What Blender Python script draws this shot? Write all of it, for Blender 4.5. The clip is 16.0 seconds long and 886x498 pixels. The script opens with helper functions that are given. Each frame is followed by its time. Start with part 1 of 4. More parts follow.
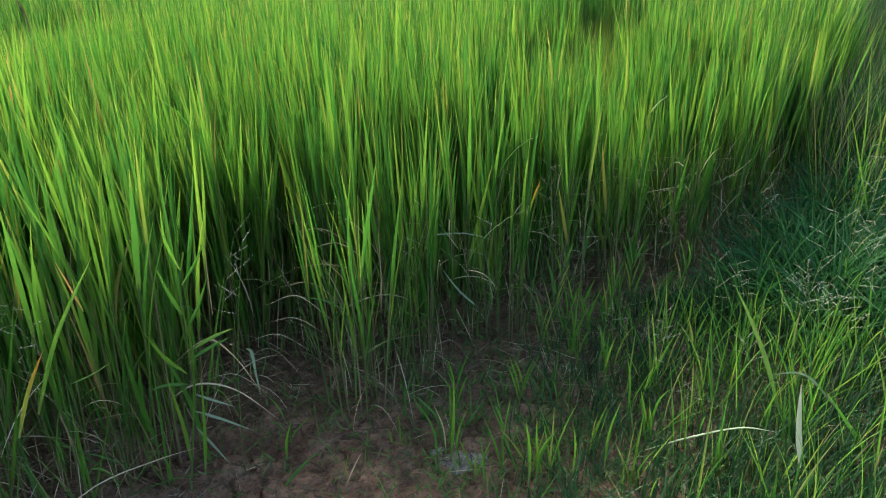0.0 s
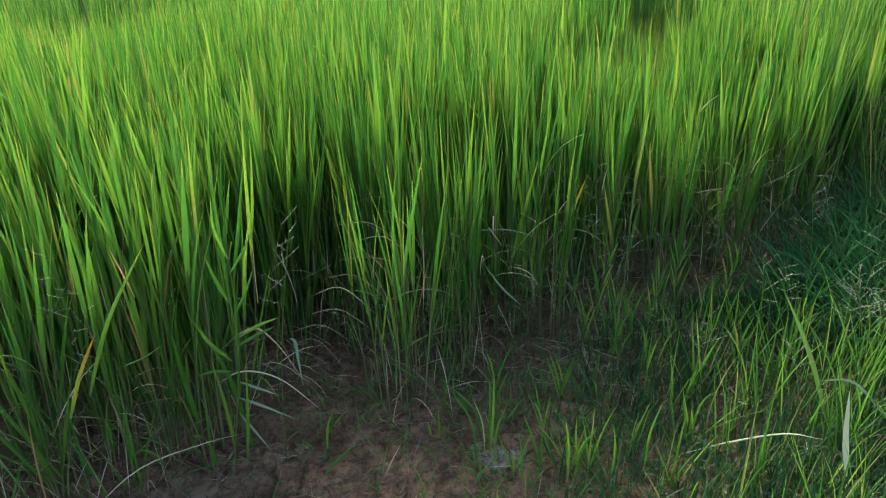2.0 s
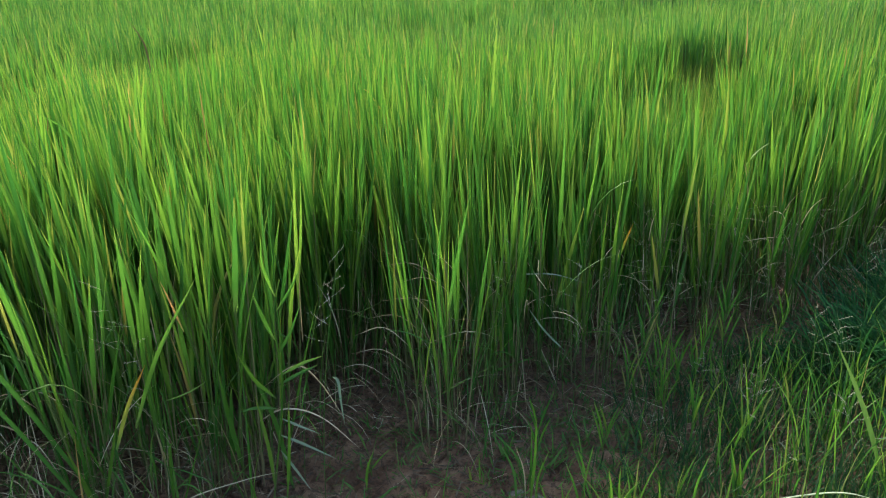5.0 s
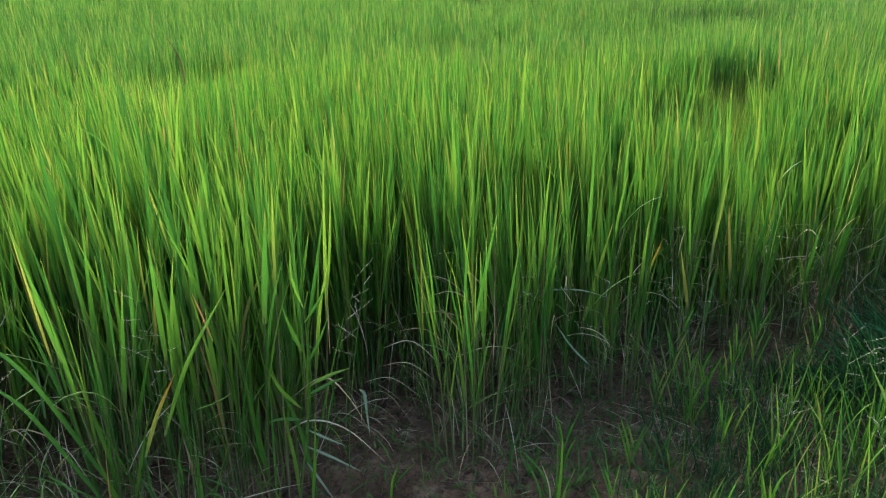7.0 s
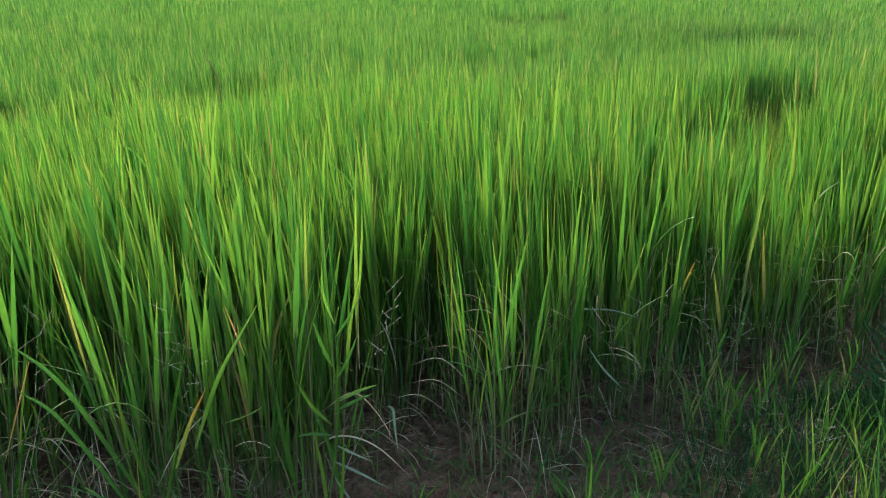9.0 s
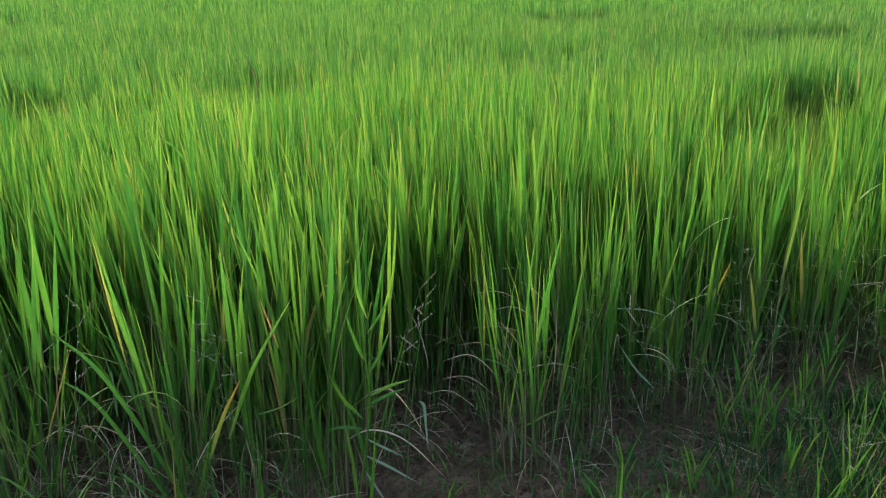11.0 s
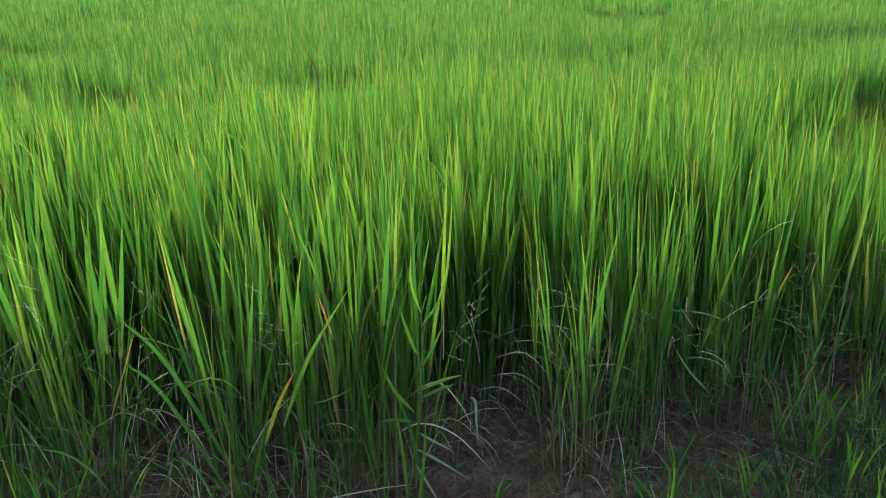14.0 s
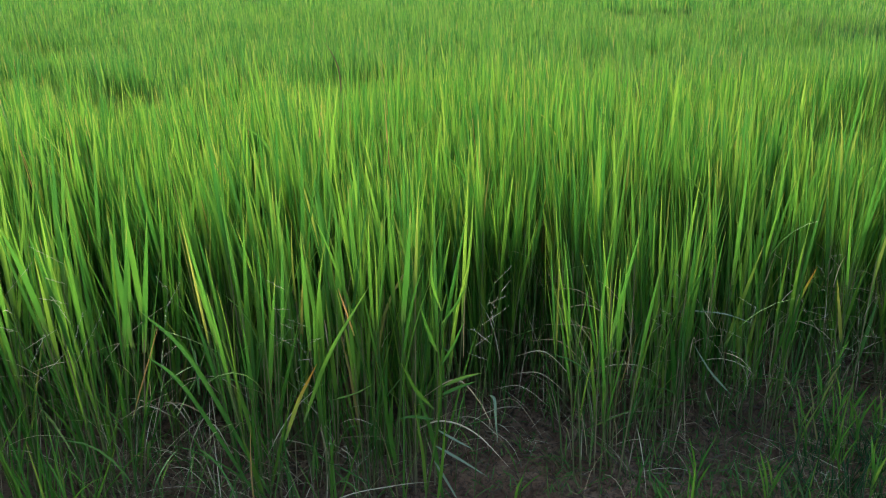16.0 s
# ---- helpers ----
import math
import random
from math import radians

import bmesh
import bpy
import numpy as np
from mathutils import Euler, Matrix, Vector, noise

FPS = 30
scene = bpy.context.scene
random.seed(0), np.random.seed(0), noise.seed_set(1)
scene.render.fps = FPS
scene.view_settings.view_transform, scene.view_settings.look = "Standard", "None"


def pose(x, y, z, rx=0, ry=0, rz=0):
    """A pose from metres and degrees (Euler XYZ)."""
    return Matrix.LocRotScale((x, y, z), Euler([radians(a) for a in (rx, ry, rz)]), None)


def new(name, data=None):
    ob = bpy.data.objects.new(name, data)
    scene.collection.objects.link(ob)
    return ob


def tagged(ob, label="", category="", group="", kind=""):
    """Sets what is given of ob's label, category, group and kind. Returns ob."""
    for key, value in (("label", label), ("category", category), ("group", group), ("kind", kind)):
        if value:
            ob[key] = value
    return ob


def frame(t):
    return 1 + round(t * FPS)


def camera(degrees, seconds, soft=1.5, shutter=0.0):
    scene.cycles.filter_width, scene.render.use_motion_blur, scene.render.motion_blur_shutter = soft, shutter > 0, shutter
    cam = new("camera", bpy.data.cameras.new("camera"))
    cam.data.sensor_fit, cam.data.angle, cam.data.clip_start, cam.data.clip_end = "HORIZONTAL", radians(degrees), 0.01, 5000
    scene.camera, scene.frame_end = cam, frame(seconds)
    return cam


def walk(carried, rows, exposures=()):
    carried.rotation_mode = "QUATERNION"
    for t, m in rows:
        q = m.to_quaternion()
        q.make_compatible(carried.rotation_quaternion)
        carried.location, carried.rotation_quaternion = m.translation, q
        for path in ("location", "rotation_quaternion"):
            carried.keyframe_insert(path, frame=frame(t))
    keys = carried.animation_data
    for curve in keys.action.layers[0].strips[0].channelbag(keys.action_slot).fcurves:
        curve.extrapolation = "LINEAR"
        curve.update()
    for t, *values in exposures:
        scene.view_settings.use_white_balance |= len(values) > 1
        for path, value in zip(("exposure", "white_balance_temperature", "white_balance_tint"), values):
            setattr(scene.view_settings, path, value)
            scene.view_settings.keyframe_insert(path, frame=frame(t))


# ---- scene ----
# The camera pans to its left on a tripod and tilts a little; its lens sits off the tripod's axis: seconds, yaw, pitch.
EYE, AHEAD, ASIDE = 1.45, 0.069, -0.124
cam = camera(58.0, 16.0, soft=1.1)
PAN = [
    (0.0, 0.00, -24.51),
    (0.5, 0.84, -24.55),
    (1.0, 1.81, -24.60),
    (1.5, 2.77, -24.67),
    (2.0, 3.32, -24.76),
    (2.5, 3.70, -24.84),
    (3.0, 4.18, -24.21),
    (3.5, 4.56, -23.21),
    (4.0, 5.38, -22.40),
    (6.5, 8.21, -21.24),
    (7.0, 8.80, -20.72),
    (7.5, 9.28, -20.25),
    (8.0, 9.81, -19.80),
    (8.5, 10.35, -19.49),
    (11.0, 13.51, -19.64),
    (11.5, 13.52, -19.71),
    (12.0, 14.37, -19.74),
    (12.5, 15.35, -19.74),
    (13.0, 16.21, -19.78),
    (13.5, 16.51, -19.81),
    (14.0, 17.55, -19.83),
    (14.5, 17.61, -19.88),
    (15.0, 17.98, -19.91),
    (15.5, 18.56, -19.94),
    (16.0, 19.10, -19.95),
]


def lens_place(yaw, pitch):
    turn = Matrix.Rotation(radians(yaw), 3, "Z") @ Matrix.Rotation(radians(pitch), 3, "X")
    return turn @ Vector((ASIDE, AHEAD, 0))


AXIS = Vector((0, 0, EYE)) - lens_place(9.81, -19.8)
walk(cam, [(t, pose(*(AXIS + lens_place(yaw, pitch)), 90 + pitch, 0, yaw)) for t, yaw, pitch in PAN])

# ---- light: a bright, hazy late-afternoon sky ----
SUN_HEIGHT, SUN_SIDE = 35.5, 30.0
world = bpy.data.worlds.new("sky")
scene.world = world
world.use_nodes = True
wn = world.node_tree
sky = wn.nodes.new("ShaderNodeTexSky")
sky.sky_type, sky.sun_disc = "NISHITA", False
sky.sun_elevation, sky.sun_rotation = radians(SUN_HEIGHT), radians(-SUN_SIDE)
sky.air_density, sky.dust_density, sky.ozone_density = 1.0, 4.0, 1.0
wn.links.new(sky.outputs[0], wn.nodes["Background"].inputs[0])
wn.nodes["Background"].inputs[1].default_value = 0.15
sun = new("sun", bpy.data.lights.new("sun", "SUN"))
sun.data.energy, sun.data.angle, sun.data.color = 2.95, radians(16), (1.0, 0.95, 0.84)
sun.matrix_world = pose(0, 0, 8, 90 - SUN_HEIGHT, 0, 180 + SUN_SIDE)
scene.view_settings.exposure = 1.44

rng = np.random.default_rng(7)


# ---- materials ----
def nodes_of(name):
    m = bpy.data.materials.new(name)
    m.use_nodes = True
    t = m.node_tree
    t.nodes.clear()
    return m, t, t.nodes.new("ShaderNodeOutputMaterial")


def ramp_of(t, fac, stops, smooth="LINEAR"):
    r = t.nodes.new("ShaderNodeValToRGB")
    r.color_ramp.interpolation = smooth
    e = r.color_ramp.elements
    while len(e) < len(stops):
        e.new(0.5)
    for el, (p, c) in zip(e, stops):
        el.position, el.color = p, (*c, 1)
    t.links.new(fac, r.inputs[0])
    return r.outputs[0]


def maths(t, op, a, b=None):
    n = t.nodes.new("ShaderNodeMath")
    n.operation = op
    for i, v in enumerate((a, b)):
        if v is None:
            continue
        if isinstance(v, (int, float)):
            n.inputs[i].default_value = v
        else:
            t.links.new(v, n.inputs[i])
    return n.outputs[0]


def mixed(t, fac, a, b, mode="MIX"):
    n = t.nodes.new("ShaderNodeMix")
    n.data_type, n.blend_type = "RGBA", mode
    for sock, v in ((n.inputs["Factor"], fac), (n.inputs[6], a), (n.inputs[7], b)):
        if isinstance(v, tuple):
            sock.default_value = (*v, 1)
        elif isinstance(v, (int, float)):
            sock.default_value = v
        else:
            t.links.new(v, sock)
    return n.outputs[2]


def noise_of(t, scale, detail=3.0, rough=0.55):
    n = t.nodes.new("ShaderNodeTexNoise")
    c = t.nodes.new("ShaderNodeNewGeometry")
    t.links.new(c.outputs["Position"], n.inputs["Vector"])
    n.inputs["Scale"].default_value, n.inputs["Detail"].default_value, n.inputs["Roughness"].default_value = scale, detail, rough
    return n.outputs["Fac"]


def leaf_material(name, greens, base, tip, through_share=0.33, gloss=0.48, tip_from=0.82, patch=0.35, shine=0.38, all_tips=False):
    """A thin green blade: colour picked blade by blade, set colours at foot and tip, light passing through."""
    m, t, out = nodes_of(name)
    info, geo = t.nodes.new("ShaderNodeObjectInfo"), t.nodes.new("ShaderNodeNewGeometry")
    pick = maths(t, "FRACT", maths(t, "ADD", info.outputs["Random"], geo.outputs["Random Per Island"]))
    body = ramp_of(t, pick, greens)
    along = t.nodes.new("ShaderNodeAttribute")
    along.attribute_name = "along"
    a = along.outputs["Fac"]
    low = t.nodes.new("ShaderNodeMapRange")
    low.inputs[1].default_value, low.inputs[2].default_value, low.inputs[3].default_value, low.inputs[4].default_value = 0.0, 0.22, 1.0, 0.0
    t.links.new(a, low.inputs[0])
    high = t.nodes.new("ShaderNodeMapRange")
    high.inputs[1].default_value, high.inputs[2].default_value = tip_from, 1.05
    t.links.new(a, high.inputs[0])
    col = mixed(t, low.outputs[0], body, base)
    share = high.outputs[0] if all_tips else maths(t, "MULTIPLY", high.outputs[0], maths(t, "FRACT", maths(t, "MULTIPLY", pick, 7.3)))
    col = mixed(t, share, col, tip)
    blotch = noise_of(t, 2.3, 2.0)
    col = mixed(t, maths(t, "MULTIPLY", blotch, patch), col, mixed(t, 1.0, col, (0.62, 0.86, 0.7), "MULTIPLY"))
    streak = noise_of(t, 240.0, 2.0)
    col = mixed(t, maths(t, "MULTIPLY", streak, 0.3), col, mixed(t, 1.0, col, (1.25, 1.12, 1.1), "MULTIPLY"))
    p = t.nodes.new("ShaderNodeBsdfPrincipled")
    p.inputs["Roughness"].default_value, p.inputs["Specular IOR Level"].default_value = gloss, shine
    t.links.new(col, p.inputs["Base Color"])
    tr = t.nodes.new("ShaderNodeBsdfTranslucent")
    t.links.new(mixed(t, 1.0, col, (1.28, 1.22, 1.0), "MULTIPLY"), tr.inputs["Color"])
    mix = t.nodes.new("ShaderNodeMixShader")
    mix.inputs[0].default_value = through_share
    t.links.new(p.outputs[0], mix.inputs[1])
    t.links.new(tr.outputs[0], mix.inputs[2])
    t.links.new(mix.outputs[0], out.inputs[0])
    return m


RICE_GREENS = [(0.0, (0.033, 0.136, 0.022)), (0.35, (0.057, 0.185, 0.026)), (0.65, (0.091, 0.234, 0.030)), (0.88, (0.145, 0.292, 0.036)),
               (0.968, (0.195, 0.31, 0.048)), (0.995, (0.28, 0.28, 0.065)), (1.0, (0.32, 0.21, 0.085))]
rice_leaf = leaf_material("rice_leaf", RICE_GREENS, (0.09, 0.17, 0.04), (0.36, 0.34, 0.08), 0.41)
# Far rice repeats the greens with extra blue: distance haze put into the colour.
rice_far = leaf_material("rice_leaf_hazed", [(p, (c[0] * 1.03, c[1] * 1.0, c[2] * 1.25)) for p, c in RICE_GREENS], (0.08, 0.15, 0.04), (0.34, 0.34, 0.08))
culm_mat = leaf_material("rice_culm", [(0.0, (0.07, 0.14, 0.035)), (0.4, (0.11, 0.16, 0.045)), (0.75, (0.19, 0.19, 0.085)), (1.0, (0.28, 0.22, 0.13))],
                         (0.18, 0.145, 0.08), (0.12, 0.26, 0.045), 0.15, 0.5)
culm_green = leaf_material("green_culm", [(0.0, (0.055, 0.15, 0.03)), (0.6, (0.085, 0.18, 0.04)), (1.0, (0.15, 0.18, 0.07))], (0.13, 0.15, 0.065), (0.08, 0.19, 0.035), 0.2, 0.5)
straw_mat = leaf_material("dry_straw", [(0.0, (0.34, 0.27, 0.17)), (0.4, (0.50, 0.42, 0.29)), (0.75, (0.64, 0.56, 0.42)), (1.0, (0.42, 0.31, 0.19))],
                          (0.34, 0.27, 0.17), (0.55, 0.47, 0.34), 0.25, 0.6, shine=0.25)
# Bluish green grass; its feet carry painted shade, well below the body colour.
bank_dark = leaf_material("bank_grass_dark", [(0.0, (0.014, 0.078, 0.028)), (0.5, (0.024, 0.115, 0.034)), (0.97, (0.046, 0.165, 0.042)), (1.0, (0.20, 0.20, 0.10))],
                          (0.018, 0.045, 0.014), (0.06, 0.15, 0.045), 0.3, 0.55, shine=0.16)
bank_bright = leaf_material("bank_grass_bright", [(0.0, (0.056, 0.19, 0.028)), (0.4, (0.090, 0.25, 0.032)), (0.8, (0.145, 0.32, 0.038)), (0.95, (0.22, 0.30, 0.06)), (1.0, (0.30, 0.25, 0.12))],
                            (0.14, 0.23, 0.06), (0.34, 0.42, 0.10), 0.4, 0.42)
# Very dark greens and feet: shade of the gaps between blades, put in colour.
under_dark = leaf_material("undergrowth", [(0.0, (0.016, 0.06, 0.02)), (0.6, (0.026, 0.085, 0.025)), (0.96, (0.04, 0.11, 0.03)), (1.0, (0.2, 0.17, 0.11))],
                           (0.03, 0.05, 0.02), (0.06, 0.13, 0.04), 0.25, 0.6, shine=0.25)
weed_green = leaf_material("weed_green", [(0.0, (0.05, 0.15, 0.035)), (0.6, (0.08, 0.20, 0.042)), (1.0, (0.15, 0.24, 0.06))], (0.08, 0.15, 0.04), (0.12, 0.24, 0.06), 0.25, 0.55, shine=0.18)
pale_leaf = leaf_material("pale_leaf", [(0.0, (0.19, 0.28, 0.18)), (1.0, (0.28, 0.35, 0.24))], (0.22, 0.30, 0.18), (0.34, 0.36, 0.26), 0.2, 0.55, 0.7)
bleached = leaf_material("bleached_leaf", [(0.0, (0.30, 0.36, 0.28)), (1.0, (0.37, 0.42, 0.34))], (0.26, 0.32, 0.23), (0.40, 0.41, 0.34), 0.15, 0.55, 0.7)
green_leaf = leaf_material("plain_green_leaf", [(0.0, (0.045, 0.17, 0.026)), (1.0, (0.085, 0.235, 0.032))], (0.07, 0.17, 0.035), (0.16, 0.28, 0.05))
yellow_leaf = leaf_material("yellowing_leaf", [(0.0, (0.30, 0.37, 0.05)), (1.0, (0.36, 0.38, 0.06))], (0.14, 0.28, 0.05), (0.62, 0.24, 0.03), 0.35, 0.5, 0.45, all_tips=True)
orange_leaf = leaf_material("withered_leaf", [(0.0, (0.36, 0.21, 0.08)), (1.0, (0.42, 0.27, 0.10))], (0.25, 0.30, 0.08), (0.42, 0.26, 0.12), 0.3, 0.55, 0.6)
seed_mat = leaf_material("grass_seed", [(0.0, (0.32, 0.32, 0.23)), (0.6, (0.46, 0.45, 0.36)), (1.0, (0.60, 0.58, 0.50))], (0.45, 0.42, 0.3), (0.6, 0.58, 0.5), 0.2, 0.6)
purple_mat = leaf_material("weed_heads", [(0.0, (0.07, 0.09, 0.035)), (0.6, (0.11, 0.11, 0.05)), (1.0, (0.06, 0.12, 0.03))], (0.06, 0.12, 0.03), (0.22, 0.18, 0.12), 0.2, 0.6, 0.55)


def soil_material():
    m, t, out = nodes_of("soil")
    p = t.nodes.new("ShaderNodeBsdfPrincipled")
    big, mid, fine = noise_of(t, 1.7, 4.0), noise_of(t, 9.0, 5.0, 0.6), noise_of(t, 95.0, 6.0, 0.7)
    col = ramp_of(t, mid, [(0.28, (0.15, 0.085, 0.054)), (0.5, (0.29, 0.178, 0.114)), (0.72, (0.42, 0.285, 0.19))])
    col = mixed(t, maths(t, "MULTIPLY", fine, 0.5), col, mixed(t, 1.0, col, (0.5, 0.48, 0.46), "MULTIPLY"))
    specks = ramp_of(t, noise_of(t, 48.0, 5.0, 0.75), [(0.44, (1, 1, 1)), (0.5, (0, 0, 0))])
    col = mixed(t, maths(t, "MULTIPLY", specks, 0.55), col, (0.045, 0.033, 0.024))
    grey = ramp_of(t, big, [(0.55, (0, 0, 0)), (0.72, (1, 1, 1))])
    col = mixed(t, maths(t, "MULTIPLY", grey, 0.35), col, (0.23, 0.185, 0.145))
    p.inputs["Specular IOR Level"].default_value = 0.2
    # open grassland further away
    geo = t.nodes.new("ShaderNodeNewGeometry")
    length = t.nodes.new("ShaderNodeVectorMath")
    length.operation = "LENGTH"
    t.links.new(geo.outputs["Position"], length.inputs[0])
    far = t.nodes.new("ShaderNodeMapRange")
    far.inputs[1].default_value, far.inputs[2].default_value = 3.5, 9.0
    t.links.new(length.outputs["Value"], far.inputs[0])
    field = ramp_of(t, noise_of(t, 0.16, 6.0, 0.65), [(0.3, (0.10, 0.20, 0.04)), (0.55, (0.16, 0.29, 0.06)), (0.75, (0.24, 0.34, 0.10))])
    col = mixed(t, far.outputs[0], col, field)
    t.links.new(col, p.inputs["Base Color"])
    rough = ramp_of(t, big, [(0.3, (0.75, 0.75, 0.75)), (0.7, (0.95, 0.95, 0.95))])
    t.links.new(rough, p.inputs["Roughness"])
    b = t.nodes.new("ShaderNodeBump")
    b.inputs["Strength"].default_value, b.inputs["Distance"].default_value = 1.0, 0.02
    t.links.new(fine, b.inputs["Height"])
    t.links.new(b.outputs[0], p.inputs["Normal"])
    t.links.new(p.outputs[0], out.inputs[0])
    return m


soil = soil_material()


# ---- geometry helpers ----
def linked(name, data, parent=None, label=""):
    ob = new(name, data)
    if parent is not None:
        ob.parent = parent
    return tagged(ob, label=label)


def mesh_of(name, verts, quads, material, along=None):
    """A mesh of quads from arrays."""
    me = bpy.data.meshes.new(name)
    verts, quads = np.asarray(verts, dtype=np.float32), np.asarray(quads, dtype=np.int32)
    me.vertices.add(len(verts))
    me.vertices.foreach_set("co", verts.ravel())
    me.loops.add(quads.size)
    me.loops.foreach_set("vertex_index", quads.ravel())
    me.polygons.add(len(quads))
    me.polygons.foreach_set("loop_start", np.arange(0, quads.size, 4, dtype=np.int32))
    me.update(calc_edges=True)
    me.polygons.foreach_set("use_smooth", np.ones(len(quads), dtype=bool))
    if along is not None:
        me.attributes.new("along", "FLOAT", "POINT").data.foreach_set("value", np.asarray(along, dtype=np.float32).ravel())
    me.materials.append(material)
    return me


def blades(root, az, tilt, bend, length, width, twist, segs=5, fold=0.0, foot=0.55, power=1.6):
    """Many tapering blades as arrays of vertices, quads and place along the blade. az: the way they lean; tilt and bend: radians from upright, at the foot and
    added towards the tip; fold: depth of the V across a blade, as a share of its width."""
    root = np.atleast_2d(root)
    n = len(root)
    az, tilt, bend, length, width, twist = (np.broadcast_to(np.asarray(v, dtype=float), (n,)) for v in (az, tilt, bend, length, width, twist))
    s = np.linspace(0, 1, segs + 1)
    mid = (s[:-1] + s[1:]) / 2
    th = tilt[:, None] + bend[:, None] * mid[None] ** power
    step = (length / segs)[:, None]
    r = np.concatenate([np.zeros((n, 1)), np.cumsum(np.sin(th) * step, 1)], 1)
    z = np.concatenate([np.zeros((n, 1)), np.cumsum(np.cos(th) * step, 1)], 1)
    ths = tilt[:, None] + bend[:, None] * s[None] ** power
    ca, sa = np.cos(az)[:, None], np.sin(az)[:, None]
    mids = np.stack([root[:, 0, None] + r * ca, root[:, 1, None] + r * sa, root[:, 2, None] + z], -1)
    perp = np.stack([-sa + 0 * r, ca + 0 * r, 0 * r], -1)
    norm = np.stack([np.cos(ths) * ca, np.cos(ths) * sa, -np.sin(ths)], -1)
    tw = twist[:, None] * (0.4 + 0.6 * s[None])
    side = perp * np.cos(tw)[..., None] + norm * np.sin(tw)[..., None]
    face = norm * np.cos(tw)[..., None] - perp * np.sin(tw)[..., None]
    prof = np.minimum(1, foot + (1 - foot) * s / 0.35) * np.clip(1 - s ** 2.0, 0, 1) ** 0.9
    prof[-1] = 0.04
    half = (width[:, None] * prof[None] / 2)[..., None]
    rows = [mids - side * half + face * half * fold, mids + side * half + face * half * fold]
    if fold:
        rows.insert(1, mids - face * half * fold)
    k = len(rows)
    verts = np.stack(rows, 2).reshape(-1, 3)
    ring = np.arange(segs)[:, None] * k + np.arange(k - 1)[None]
    quad = np.stack([ring, ring + 1, ring + k + 1, ring + k], -1).reshape(-1, 4)
    quads = (quad[None] + (np.arange(n) * k * (segs + 1))[:, None, None]).reshape(-1, 4)
    along = np.repeat(np.broadcast_to(s, (n, segs + 1)).reshape(-1), k)
    return verts, quads, along


def prisms(root, tip, width, sides=3, taper=0.7, sag=0.0, segs=1):
    """Thin round stalks from root to tip."""
    root, tip = np.atleast_2d(root), np.atleast_2d(tip)
    n = len(root)
    width = np.broadcast_to(np.asarray(width, dtype=float), (n,))
    s = np.linspace(0, 1, segs + 1)
    line = root[:, None] + (tip - root)[:, None] * s[None, :, None]
    line = line + np.array([0, 0, 1.0]) * (np.broadcast_to(np.asarray(sag, dtype=float), (n,))[:, None] * 4 * s * (1 - s))[..., None]
    d = (tip - root) / (np.linalg.norm(tip - root, axis=1, keepdims=True) + 1e-9)
    ref = np.where(np.abs(d[:, 2:3]) > 0.9, np.array([[1.0, 0, 0]]), np.array([[0, 0, 1.0]]))
    u = np.cross(d, ref)
    u /= np.linalg.norm(u, axis=1, keepdims=True)
    v = np.cross(d, u)
    a = np.arange(sides) * 2 * np.pi / sides
    ring = u[:, None] * np.cos(a)[None, :, None] + v[:, None] * np.sin(a)[None, :, None]
    rad = width[:, None] / 2 * (1 - (1 - taper) * s)[None]
    verts = (line[:, :, None] + ring[:, None] * rad[..., None, None]).reshape(-1, 3)
    i = np.arange(sides)
    quad = np.concatenate([np.stack([j * sides + i, j * sides + (i + 1) % sides, (j + 1) * sides + (i + 1) % sides, (j + 1) * sides + i], -1) for j in range(segs)])
    quads = (quad[None] + (np.arange(n) * sides * (segs + 1))[:, None, None]).reshape(-1, 4)
    along = np.repeat(np.broadcast_to(s, (n, segs + 1)).reshape(-1), sides)
    return verts, quads, along


def joined(pieces):
    vs, qs, al, o = [], [], [], 0
    for v, q, a in pieces:
        vs.append(v), qs.append(q + o), al.append(a)
        o += len(v)
    return np.concatenate(vs), np.concatenate(qs), np.concatenate(al)


def local(ob, base, made, material, name):
    v, q, a = made
    return linked(name, mesh_of(name, v - np.asarray(base), q, material, a), ob)


def thing(name, base, label, category, group=""):
    ob = linked(name, None)
    ob.location = base
    ob.empty_display_size = 0.04
    return tagged(ob, label, category, group)


# ---- plan of the place ----
EDGE_X = [-6.0, -2.4, -1.8, -1.1, -0.78, -0.66, -0.54, -0.44, -0.34, -0.15, 0.2, 0.67, 0.95, 1.3, 1.75, 2.12, 2.6, 3.15, 4.2, 9.0]
EDGE_Y = [0.5, 1.08, 1.33, 1.53, 1.66, 1.98, 2.36, 2.34, 2.04, 2.12, 2.46, 2.84, 2.95, 3.15, 3.55, 4.25, 5.3, 6.5, 9.0, 21.0]


def edge(x):
    return np.interp(x, EDGE_X, EDGE_Y)


def hump(x, y, cx, cy, rx, ry):
    return np.exp(-(((x - cx) / rx) ** 2 + ((y - cy) / ry) ** 2))


def ground_height(x, y):
    """The bank rises outside the field's edge towards the right; mud lies low."""
    x, y = np.asarray(x, dtype=float), np.asarray(y, dtype=float)
    bank = 0.13 / (1 + np.exp(-(x - 1.15 - 0.25 * (y - 2.0)) * 5.0)) * np.clip((edge(x) + 0.2 - y) / 0.5, 0, 1)
    tuft = 0.07 * hump(x, y, 1.65, 3.05, 0.45, 0.5)
    wave = 0.012 * np.sin(x * 3.1 + 1.3 * np.sin(y * 2.3)) + 0.01 * np.sin(y * 4.7 + x * 1.9)
    return bank + tuft + wave


